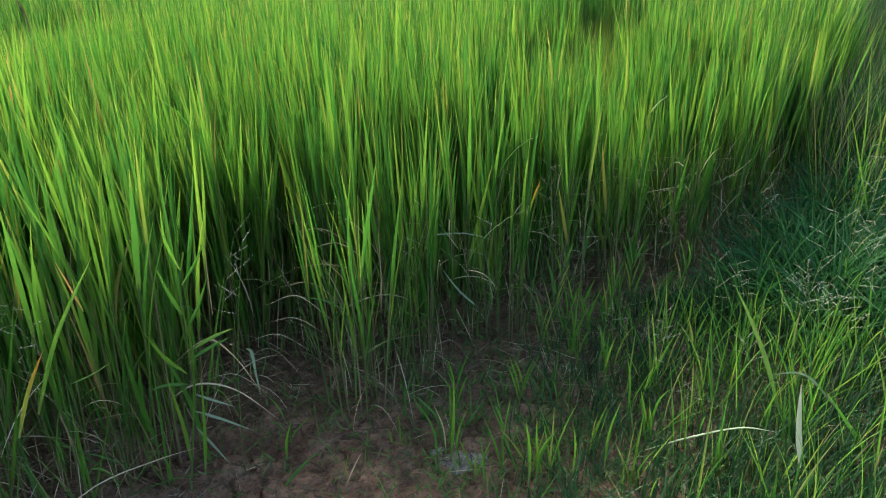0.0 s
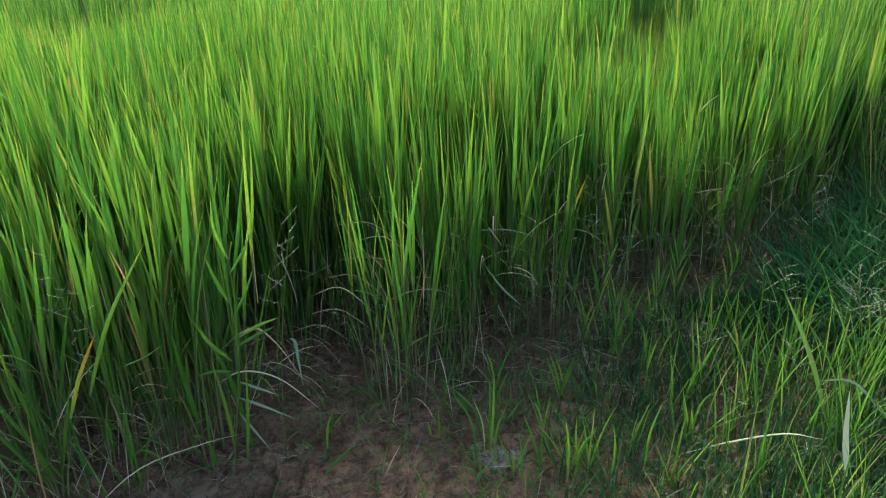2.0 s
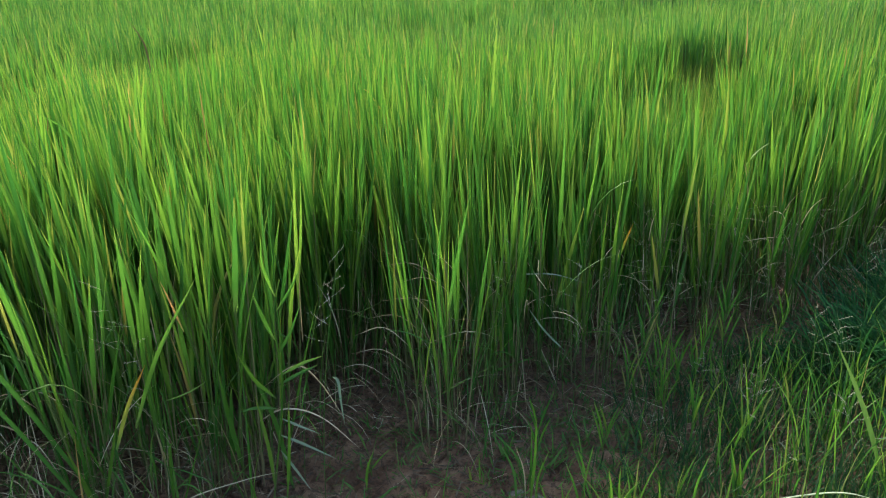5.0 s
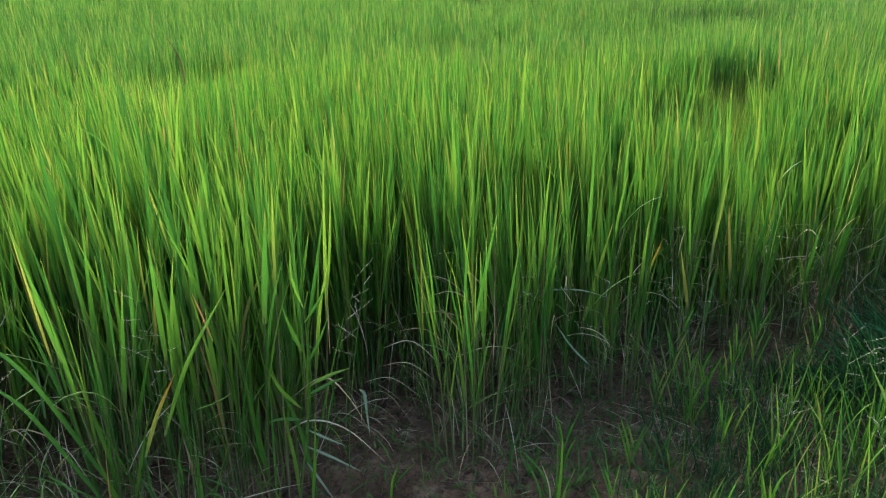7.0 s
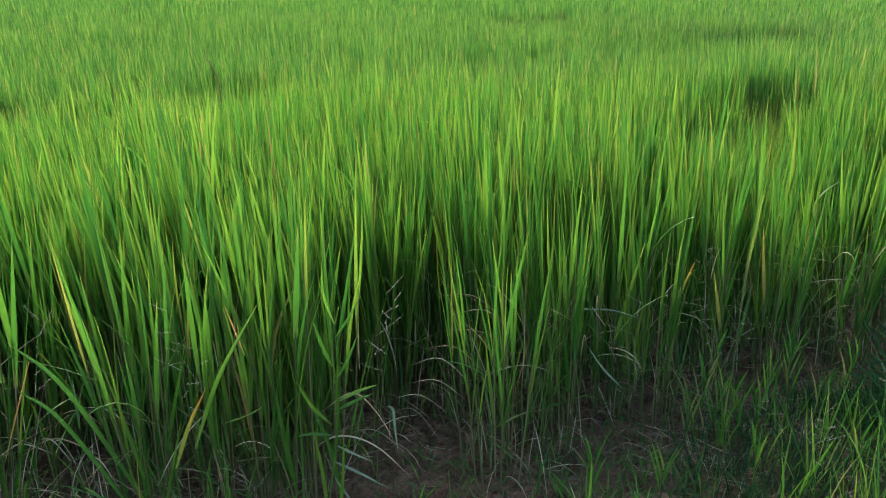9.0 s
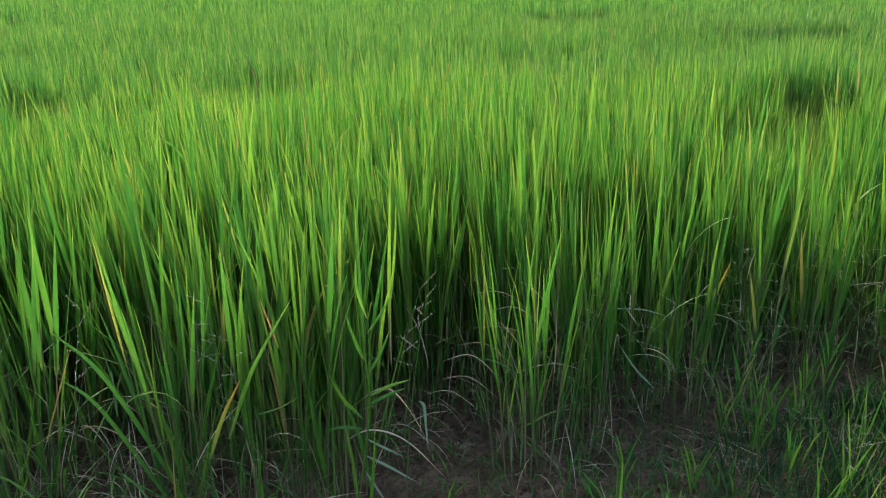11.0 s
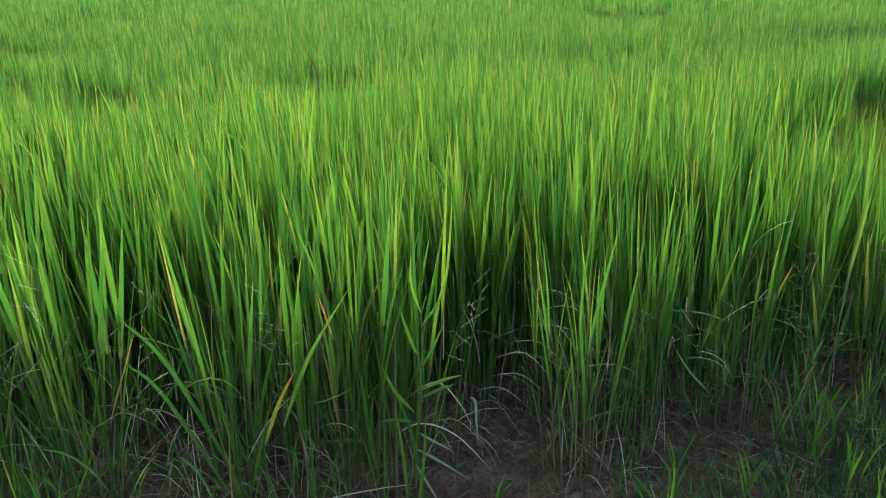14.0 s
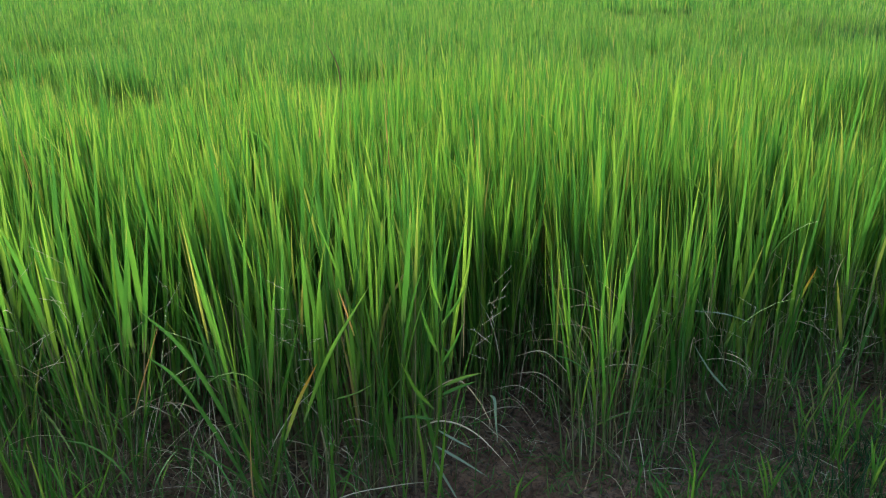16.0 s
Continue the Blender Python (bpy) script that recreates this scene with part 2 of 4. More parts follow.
STEP_X, STEP_Y = [-6.0, -3.2, -2.2, -1.7, -1.4, -1.0, -0.4, 0.4, 1.5, 4.0], [0.6, 2.0, 2.65, 2.95, 3.3, 3.9, 4.3, 4.9, 6.0, 9.0]


def step(x):
    return np.interp(x, STEP_X, STEP_Y)


def canopy(x, y):
    """Height of the rice, plant by plant: a tall block along the edge, lower rice behind it."""
    h = 1.04 - 0.03 / (1 + np.exp(-(x - 0.1) * 4)) + 0.04 * np.sin(x * 2.1 + 0.7) * np.sin(y * 1.3 + x * 0.4) + 0.025 * np.sin(x * 5.3 + y * 3.7)
    far = np.clip((y - step(x)) / 0.9, 0, 1)
    return h - 0.17 * far + far * 0.04 * np.sin(x * 0.9 + y * 0.55)


# hollows in the crop: x, y and half widths
HOLLOWS = [(0.66, 3.95, 0.33, 0.72), (1.02, 4.9, 0.3, 0.5), (-3.05, 3.3, 0.35, 0.26), (-3.5, 3.95, 0.4, 0.3), (-2.7, 4.0, 0.35, 0.28), (-4.6, 4.3, 0.5, 0.35), (-2.3, 4.85, 0.25, 0.25), (-6.3, 6.0, 0.6, 0.5), (-0.55, 4.9, 0.3, 0.35), (-1.1, 12.6, 0.8, 0.5),
           (-5.4, 9.8, 0.5, 0.5), (-8.6, 14.6, 0.9, 0.6)]


def on_strip(x, y):
    """A weedy strip that cuts across the far field."""
    middle = np.interp(x, [0.3, 1.1, 2.0, 3.5, 8.0], [11.6, 10.2, 10.3, 11.3, 14.2])
    return (np.abs(y - middle) < 0.65 * np.clip((x - 0.3) / 0.8, 0, 1) * np.clip((5.0 - x) / 2.0, 0, 1)) & (x < 5.0)


def bare(x, y):
    """Where no rice stands: the hollows, and beyond the field's far side on the right."""
    out = (x > 8.3 - 0.03 * y) & (y > 14.0) | on_strip(x, y)
    for cx, cy, rx, ry in HOLLOWS:
        out = out | (((x - cx) / rx) ** 2 + ((y - cy) / ry) ** 2 < 1)
    return out


def tillers(hx, hy, hh, count, leaves, spread=1.0, starts=(1.0, 0.88, 0.72), lengths=(0.39, 0.37, 0.34), ragged=0.24, stalk=(0.55, 0.66)):
    """Stalks and leaves of rice hills at (hx, hy), hh tall, as arrays for prisms() and blades(); the first column of each is the hill it belongs to."""
    n = len(hx) * count
    hill = np.repeat(np.arange(len(hx)), count)
    a = rng.uniform(0, 2 * np.pi, n)
    out = rng.uniform(0, 1, n) ** 0.7
    rad = out * 0.085
    rx, ry = hx[hill] + rad * np.cos(a), hy[hill] + rad * np.sin(a)
    rz = ground_height(rx, ry) - 0.01
    root = np.stack([rx, ry, rz], -1)
    tilt = (0.015 + 0.085 * out * rng.uniform(0.4, 1.4, n)) * spread
    lean = a + rng.normal(0, 0.6, n)
    h = hh[hill] * (1.03 - ragged * rng.uniform(0, 1, n) ** 1.6)
    cl = h * rng.uniform(*stalk, n)
    drift = np.stack([0.055 / (1 + np.exp(-(hx[hill] - 1.35) * 4)) - 0.035, 0 * rx, 0 * rx], -1)
    d = np.stack([np.sin(tilt) * np.cos(lean), np.sin(tilt) * np.sin(lean), np.cos(tilt)], -1) + drift
    d /= np.linalg.norm(d, axis=1, keepdims=True)
    tilt, lean = np.arccos(d[:, 2]), np.arctan2(d[:, 1], d[:, 0])
    tip = root + d * cl[:, None]
    culm = (hill, root, tip, rng.uniform(0.004, 0.0065, n))
    m = n * leaves
    til = np.repeat(np.arange(n), leaves)
    k = np.tile(np.arange(leaves), n)
    share = np.array(starts)[k] * rng.uniform(0.9, 1.0, m)
    lroot = root[til] + d[til] * (cl[til] * share)[:, None]
    own = rng.uniform(0, 2 * np.pi, m)
    open_by = np.abs(rng.normal(0.03, 0.06, m)) + 0.04 * k
    ld = d[til] + np.stack([open_by * np.cos(own), open_by * np.sin(own), 0 * own], -1)
    ld /= np.linalg.norm(ld, axis=1, keepdims=True)
    laz, ltilt = np.arctan2(ld[:, 1], ld[:, 0]), np.arccos(ld[:, 2])
    lbend = np.abs(rng.normal(0.05, 0.09, m)) + 0.06 * k * rng.uniform(0, 1, m)
    lbend = np.where(rng.uniform(0, 1, m) < 0.012, lbend + rng.uniform(0.4, 1.3, m), lbend)
    length = h[til] * np.array(lengths)[k] * rng.uniform(0.92 - ragged * 0.85, 1.1, m)
    width = rng.uniform(0.008, 0.0162, m)
    return culm, (hill[til], lroot, laz, ltilt, lbend, length, width, rng.uniform(-1.5, 1.5, m))


# ---- ground, one sheet to the horizon ----
def ground_sheet():
    near_x, near_y = np.arange(-1.1, 1.3, 0.009), np.arange(1.4, 2.9, 0.009)
    grow = np.cumsum(0.013 * 1.18 ** np.arange(66))
    xs = np.concatenate([near_x[0] - grow[::-1], near_x, near_x[-1] + grow])
    ys = np.concatenate([near_y[0] - grow[::-1], near_y, near_y[-1] + grow])
    gx, gy = np.meshgrid(xs, ys)
    flat = np.clip((60 - np.hypot(gx, gy)) / 30, 0, 1)
    z = ground_height(np.clip(gx, -40, 40), np.clip(gy, -40, 40)) * flat
    inside = (gx > -1.6) & (gx < 1.7) & (gy > 1.2) & (gy < 3.3)
    for i, j in zip(*np.nonzero(inside)):
        v = Vector((gx[i, j] * 11, gy[i, j] * 11, 0.3))
        w = v + Vector((noise.noise(v * 0.6), noise.noise(v * 0.6 + Vector((7, 3, 1))), 0)) * 0.7
        near2 = noise.voronoi(w)[0]
        gap = near2[1] - near2[0]
        clod = noise.noise(v * 1.1) * 0.006 + noise.noise(v * 2.7) * 0.004 + noise.noise(v * 5.5) * 0.0035 + noise.noise(v * 11.0) * 0.003 + noise.noise(v * 0.35) * 0.012
        z[i, j] += clod - 0.02 * max(0.0, 1 - gap / 0.11)
    n, k = gx.shape
    idx = np.arange(n * k).reshape(n, k)
    quads = np.stack([idx[:-1, :-1], idx[:-1, 1:], idx[1:, 1:], idx[1:, :-1]], -1).reshape(-1, 4)
    ob = linked("ground", mesh_of("ground", np.stack([gx, gy, z], -1).reshape(-1, 3), quads, soil))
    return tagged(ob, "bare cracked brown mud with clods beside the rice", "ground", kind="structure")


ground_sheet()


# ---- rice: edge plants leaf by leaf, the crop behind as one ----
def sector(x, y, lo=-36, hi=58):
    a = np.degrees(np.arctan2(-x, y))
    return (a > lo) & (a < hi)


def hill_grid(x0, x1, y0, y1, gap, r0, r1, margin):
    xs, ys = np.meshgrid(np.arange(x0, x1, gap), np.arange(y0, y1, gap))
    xs, ys = xs.ravel() + rng.normal(0, gap * 0.24, xs.size), ys.ravel() + rng.normal(0, gap * 0.24, ys.size)
    r = np.hypot(xs, ys)
    keep = (ys > edge(xs) + margin) & (r >= r0) & (r < r1) & sector(xs, ys) & ~bare(xs, ys)
    return xs[keep], ys[keep]


# plants along the edge: x, y, height, stalks, spread
FRONT = [(-2.15, 1.24, 1.0, 13, 1.7), (-1.95, 1.4, 1.0, 13, 1.7), (-1.74, 1.34, 0.97, 13, 1.8), (-1.5, 1.46, 0.97, 13, 1.8), (-1.1, 1.61, 0.95, 15, 1.8), (-0.96, 1.7, 0.92, 9, 1.5),
         (-0.83, 1.72, 0.96, 10, 1.5), (-0.73, 1.8, 0.98, 11, 1.4), (-0.74, 1.99, 1.0, 12, 1.2), (-0.25, 1.99, 0.9, 6, 1.2), (-0.19, 2.16, 0.96, 8, 1.2), (-0.06, 2.3, 0.98, 11, 1.2),
         (-0.46, 2.44, 0.98, 10, 1.0), (0.06, 2.5, 0.98, 13, 1.2), (0.235, 2.49, 0.86, 9, 0.6), (0.45, 2.7, 0.98, 13, 1.2), (0.67, 2.8, 0.96, 13, 1.2), (0.95, 2.98, 0.98, 13, 1.2),
         (1.2, 3.2, 0.98, 13, 1.2), (1.45, 3.45, 0.98, 11, 1.1), (1.72, 3.7, 0.98, 11, 1.1), (-0.58, 2.62, 1.02, 16, 1.3), (-0.42, 2.64, 1.02, 16, 1.3), (-0.53, 2.8, 1.03, 16, 1.2),
         (-1.3, 1.84, 1.0, 15, 1.5)]


PLANTS = []


def rice_plants():
    gx, gy = hill_grid(-2.4, 2.0, 1.2, 4.6, 0.17, 0, 9, 0.12)
    apart = np.array([min(math.hypot(x - f[0], y - f[1]) for f in FRONT) > 0.12 and math.hypot(x + 1.29, y - 1.58) > 0.15 for x, y in zip(gx, gy)])
    keep = (gy < edge(gx) + 0.44) & apart
    gx, gy = gx[keep], gy[keep]
    hills = list(FRONT) + [(x, y, float(canopy(x, y)) * rng.uniform(0.88, 1.02), 13 if x < -0.6 else 18, 1.7 if x < -0.6 else 1.2) for x, y in zip(gx, gy)]
    px, py = np.array([h[0] for h in hills]), np.array([h[1] for h in hills])
    grown = []
    for h, (x, y, tall, count, spread) in enumerate(hills):
        at = np.array([x]), np.array([y]), np.array([tall])
        if x < -0.6:
            made = tillers(*at, count, 4, spread, (1.0, 0.8, 0.5, 0.2), (0.39, 0.43, 0.47, 0.46))
        else:
            made = tillers(*at, count, 4, spread, (1.0, 0.8, 0.56, 0.32) if h >= len(FRONT) or count > 14 or x > -0.1 else (1.0, 0.86, 0.64, 0.42), (0.4, 0.4, 0.38, 0.34), stalk=(0.5, 0.64))
        for part_of in made:
            part_of[0][:] = h
        grown.append(made)
    culm, leaf = ([np.concatenate([g[k][i] for g in grown]) for i in range(len(grown[0][k]))] for k in (0, 1))
    shapes = []
    for i in range(28):
        b = abs(rng.normal(0.06, 0.1)) if i < 25 else rng.uniform(0.7, 1.5)
        v, q, a = blades([[0, 0, 0]], 0, 0, b, 0.5, 0.011, rng.uniform(-0.8, 0.8), 8, 0.35)
        shapes.append((b, mesh_of("rice_leaf", v, q, rice_leaf, a)))
    shapes.sort(key=lambda p: p[0])
    bends = np.array([b for b, _ in shapes])
    stalk = [mesh_of("culm", *prisms([[0, 0, 0]], [[0, 0, 0.4]], 0.0058, 5, 0.6, 0, 2)[:2], culm_mat, prisms([[0, 0, 0]], [[0, 0, 0.4]], 0.0058, 5, 0.6, 0, 2)[2]) for _ in range(1)]
    for h in range(len(px)):
        base = Vector((px[h], py[h], float(ground_height(px[h], py[h]))))
        plant = linked("rice_plant", None)
        plant.location = base
        plant.empty_display_size = 0.05
        PLANTS.append(plant)
        tagged(plant, "tall green rice plant with upright narrow leaves rooted in mud", "rice plant", "rice plants along the field's edge")
        for i in np.nonzero(culm[0] == h)[0]:
            d = Vector(culm[2][i] - culm[1][i])
            ob = linked("culm", stalk[0], plant)
            ob.matrix_basis = Matrix.LocRotScale(Vector(culm[1][i]) - base, d.to_track_quat("Z", "X"), (1, 1, d.length / 0.4))
        for i in np.nonzero(leaf[0] == h)[0]:
            k = int(np.argmin(np.abs(bends - leaf[4][i] + rng.normal(0, 0.03))))
            ob = linked("leaf", shapes[k][1], plant)
            spin = rng.uniform(-1.5, 1.5)
            turn = Matrix.Rotation(leaf[2][i], 3, "Z") @ Matrix.Rotation(leaf[3][i], 3, "Y") @ Matrix.Rotation(spin, 3, "Z")
            ob.matrix_basis = Matrix.LocRotScale(Vector(leaf[1][i]) - base, turn.to_quaternion(), (leaf[5][i] / 0.5, leaf[6][i] * (1.1 if px[h] < -0.6 else 1.0 if h >= len(FRONT) or px[h] > -0.1 else 0.8) / 0.011, leaf[5][i] / 0.5))


def rice_stuff(name, label, hx, hy, count, leaves, segs, fold, widen, culms, ragged, material, **shape):
    hh = canopy(hx, hy) * rng.uniform(0.9, 1.04, len(hx))
    culm, leaf = tillers(hx, hy, hh, count, leaves, ragged=ragged, **shape)
    _, root, az, tilt, bend, length, width, twist = leaf
    ob = linked(name, mesh_of(name, *blades(root, az, tilt, bend, length, width * widen, twist, segs, fold)[:2], material,
                              blades(root, az, tilt, bend, length, width * widen, twist, segs, fold)[2]))
    tagged(ob, label, "rice crop", kind="stuff")
    if culms:
        some = slice(None, None, culms)
        v, q, a = prisms(culm[1][some], culm[2][some], culm[3][some] * (1 + 0.35 * (culms - 1)))
        tagged(linked("culms", mesh_of("culms", v, q, culm_green, a), ob), kind="stuff")
    return ob


rice_plants()
hx, hy = hill_grid(-6.5, 4.5, 1.0, 5.6, 0.19, 0, 5.4, 0.14)
inner = ~((hy < edge(hx) + 0.44) & (hx > -2.4) & (hx < 2.0) & (hy < 4.6))
hx, hy = hx[inner], hy[inner]
row = (hy < edge(hx) + 1.15) & (hx > -2.9) & (hx < 2.2)


def back_row(px, py):
    """The plants behind the edge, each with its foliage and its stalks."""
    culm, leaf = tillers(px, py, canopy(px, py) * rng.uniform(0.9, 1.04, len(px)), 34, 3, ragged=0.22, starts=(1.0, 0.8, 0.52), lengths=(0.39, 0.4, 0.42))
    for h in range(len(px)):
        base = np.array([px[h], py[h], float(ground_height(px[h], py[h]))])
        plant = thing("rice_plant", base, "dense upright green rice plant standing in the second rows", "rice plant", "rice plants behind the field's edge")
        k = leaf[0] == h
        local(plant, base, blades(leaf[1][k], leaf[2][k], leaf[3][k], leaf[4][k], leaf[5][k], leaf[6][k], leaf[7][k], 4, 0.3), rice_leaf, "foliage")
        k = culm[0] == h
        local(plant, base, prisms(culm[1][k], culm[2][k], culm[3][k]), culm_green, "stem")


back_row(hx[row], hy[row])
hx, hy = hx[~row], hy[~row]
rice_stuff("rice_crop", "dense upright green rice standing behind the field's edge", hx, hy, 29, 3, 3, 0.3, 1.0, 2, 0.2, rice_leaf)
hx, hy = hill_grid(-13, 9, 3, 13, 0.2, 5.4, 12.5, 0.14)
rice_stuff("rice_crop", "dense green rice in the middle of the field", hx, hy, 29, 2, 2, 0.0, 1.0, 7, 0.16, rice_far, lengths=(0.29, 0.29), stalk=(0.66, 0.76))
hx, hy = hill_grid(-32, 20, 6, 34, 0.3, 12.5, 31, 0.2)
rice_stuff("rice_crop", "distant light green rice with a haze tint across the field", hx, hy, 20, 1, 2, 0.0, 1.5, 9, 0.16, rice_far, lengths=(0.24, 0.22), stalk=(0.72, 0.82))

# ---- bank grass and weeds ----
def grass_field(name, label, n, place, material, length, width, tilt, bend, segs=4, category="grass", fold=0.0):
    x, y = place(n)
    z = ground_height(x, y) - 0.004
    m = len(x)
    v, q, a = blades(np.stack([x, y, z], -1), rng.uniform(0, 2 * np.pi, m), np.abs(rng.normal(*tilt, m)), np.abs(rng.normal(*bend, m)),
                     rng.uniform(*length, m), rng.uniform(*width, m), rng.uniform(-0.8, 0.8, m), segs, fold)
    return tagged(linked(name, mesh_of(name, v, q, material, a)), label, category, kind="stuff")


def bank_mat(n):
    """Matted grass in tussocks: blades lean outwards from the middle of each."""
    cx, cy = rng.uniform(1.0, 4.0, 800), rng.uniform(2.1, 6.5, 800)
    ok = (cy < edge(cx) - 0.16) & (cy > 2.3 - 0.35 * (cx - 1.2)) & (cx > 1.02 + 0.08 * np.sin(cy * 5))
    ok &= cx < 3.1 + 0.5 * np.sin(cy * 2.1) + rng.normal(0, 0.3, 800)
    cx, cy = cx[ok], cy[ok]
    k = rng.integers(0, len(cx), n)
    off = rng.normal(0, 0.075, (n, 2))
    x, y = cx[k] + off[:, 0], cy[k] + off[:, 1]
    r = np.hypot(off[:, 0], off[:, 1])
    keep = (y < edge(x) - 0.02) & (r < 0.2)
    x, y, off, r, k = x[keep], y[keep], off[keep], r[keep], k[keep]
    m = len(x)
    az = np.arctan2(off[:, 1], off[:, 0]) + rng.normal(0, 0.5, m)
    tall = rng.uniform(0.75, 1.2, len(cx))[k]
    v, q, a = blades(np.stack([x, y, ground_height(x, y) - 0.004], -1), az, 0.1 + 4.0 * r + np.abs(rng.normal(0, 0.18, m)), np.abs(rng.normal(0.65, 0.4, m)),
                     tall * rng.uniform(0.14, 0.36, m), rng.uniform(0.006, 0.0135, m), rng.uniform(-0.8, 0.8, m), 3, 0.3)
    return tagged(linked("bank_grass", mesh_of("bank_grass", v, q, bank_dark, a)), "dense dark green matted grass tussocks on the bank, feet coloured as shaded", "grass", kind="stuff")


def bright_place(n):
    x, y = rng.uniform(0.25, 2.6, n), rng.uniform(1.1, 2.9, n)
    thick = 1 / (1 + np.exp(-(x - 0.72 + 0.55 * (y - 2.0)**2 - 0.35 * (2.0 - y)) * 7))
    keep = (rng.uniform(0, 1, n) < thick) & (y < edge(x) - 0.25) & (y < 2.5 - 0.55 * np.clip(x - 0.8, 0, 0.8))
    return x[keep], y[keep]


def under_place(n):
    x, y = rng.uniform(0.2, 2.6, n), rng.uniform(1.1, 2.9, n)
    thick = 1 / (1 + np.exp(-(x - 0.55 + 0.8 * np.clip(2.0 - y, 0, 1) - 0.3 * np.clip(y - 2.2, 0, 1)) * 9))
    patch = 0.45 + 0.55 * np.clip(1.5 * np.sin(x * 7.3 + 2 * np.sin(y * 5.1)) + 0.6, 0, 1)
    keep = (rng.uniform(0, 1, n) < thick * patch * np.clip((2.7 - x + 0.25 * np.sin(y * 6)) / 0.7, 0, 1)) & (y < edge(x) - 0.25) & (y > 1.25 + 0.12 * np.sin(x * 5) + rng.normal(0, 0.09, n))
    return x[keep], y[keep]


def mud_place(n):
    x, y = rng.uniform(-1.2, 1.2, n), rng.uniform(1.3, 3.2, n)
    dens = 0.12 + 0.5 * hump(x, y, 0.25, 1.75, 0.35, 0.2) + 0.55 * hump(x, y, 0.3, 2.2, 0.35, 0.3) + 0.8 * hump(x, y, 0.75, 2.55, 0.35, 0.35) + 0.5 * hump(x, y, 0.0, 2.05, 0.3, 0.15)
    keep = (rng.uniform(0, 1, n) < dens) & (y < edge(x) + 0.5)
    return x[keep], y[keep]


bank_mat(17000)
grass_field("bank_grass", "bright green spreading grass on the near bank", 2000, bright_place, bank_bright, (0.10, 0.34), (0.003, 0.0075), (0.14, 0.17), (0.3, 0.35), 5, fold=0.3)
# Dark blades that stand in for the shade between the bright ones.
grass_field("bank_grass", "low undergrowth coloured dark for the shade beneath the bright grass", 30000, under_place, under_dark, (0.05, 0.18), (0.003, 0.007), (0.4, 0.35), (0.6, 0.4))
grass_field("low_weeds", "small dark green weeds creeping over the mud", 25000, mud_place, weed_green, (0.012, 0.05), (0.003, 0.007), (0.9, 0.4), (0.4, 0.3), 3, "weeds")


def sparse_place(n):
    x, y = rng.uniform(-0.6, 1.0, n), rng.uniform(1.55, 2.75, n)
    keep = (y < edge(x) - 0.02) & (rng.uniform(0, 1, n) < 0.35 + 0.65 * hump(x, y, 0.35, 2.0, 0.45, 0.5))
    return x[keep], y[keep]


grass_field("mud_grass", "scattered short dull green grass on damp mud", 900, sparse_place, weed_green, (0.04, 0.14), (0.002, 0.0055), (0.55, 0.4), (0.5, 0.4), 4, fold=0.25)
grass_field("mud_grass", "scattered short bright grass on damp mud", 170, sparse_place, bank_bright, (0.06, 0.17), (0.003, 0.006), (0.3, 0.3), (0.3, 0.3), 4, fold=0.25)


def path_place(n):
    r, a = 7.0 * np.sqrt(rng.uniform(0, 1, n)), rng.uniform(0, 2 * np.pi, n)
    x, y = r * np.cos(a), r * np.sin(a) - 0.5
    patch = np.sin(x * 2.3 + 1.7 * np.sin(y * 1.9)) + np.sin(y * 2.9 + 1.3 * np.sin(x * 1.6)) + 0.5 * np.sin(x * 7.1 + y * 5.3)
    grown = np.clip(0.35 + 0.5 * patch + 0.25 * (r - 2.5), 0.03, 1) * np.clip((7.2 - r) / 2.5, 0, 1)
    keep = (y < edge(x) - 0.35) & (rng.uniform(0, 1, n) < grown) & ((y < 1.05) | (x > 2.2) | (x < -2.3))
    return x[keep], y[keep]


grass_field("path_grass", "patchy short grass on trodden earth beside the field", 40000, path_place, weed_green, (0.05, 0.18), (0.006, 0.014), (0.5, 0.4), (0.5, 0.4), 3)


def straw_place(n):
    x = rng.uniform(-2.3, 1.9, n)
    return x, edge(x) + np.abs(rng.normal(0.1, 0.16, n)) - 0.05


grass_field("straw_litter", "dry pale straw tangled around the feet of the rice", 420, straw_place, straw_mat, (0.1, 0.32), (0.0018, 0.0038), (0.5, 0.4), (0.9, 0.7), 6, "straw")


def lying(name, label, n, place, material, length, width, category):
    """Bits of straw and leaf lying about, almost flat."""
    x, y = place(n)
    m = len(x)
    v, q, a = blades(np.stack([x, y, ground_height(x, y) + rng.uniform(0.0, 0.015, m)], -1), rng.uniform(0, 2 * np.pi, m), rng.normal(1.45, 0.16, m), rng.normal(0, 0.3, m),
                     rng.uniform(*length, m), rng.uniform(*width, m), rng.uniform(-1.5, 1.5, m), 4, 0.25)
    return tagged(linked(name, mesh_of(name, v, q, material, a)), label, category, kind="stuff")


def litter_place(n):
    x, y = rng.uniform(-1.6, 1.6, n), rng.uniform(1.2, 3.2, n)
    keep = y < edge(x) + 0.3
    return x[keep], y[keep]


twig_mat = leaf_material("dark_litter", [(0.0, (0.05, 0.036, 0.026)), (0.6, (0.10, 0.075, 0.05)), (1.0, (0.20, 0.16, 0.11))], (0.08, 0.06, 0.04), (0.14, 0.11, 0.08), 0.1, 0.7)
lying("mud_litter", "dark rotting leaf bits scattered over mud", 9000, litter_place, twig_mat, (0.01, 0.06), (0.002, 0.006), "litter")
lying("straw_bits", "pale broken straw lying on mud", 650, litter_place, straw_mat, (0.03, 0.14), (0.0012, 0.003), "straw")


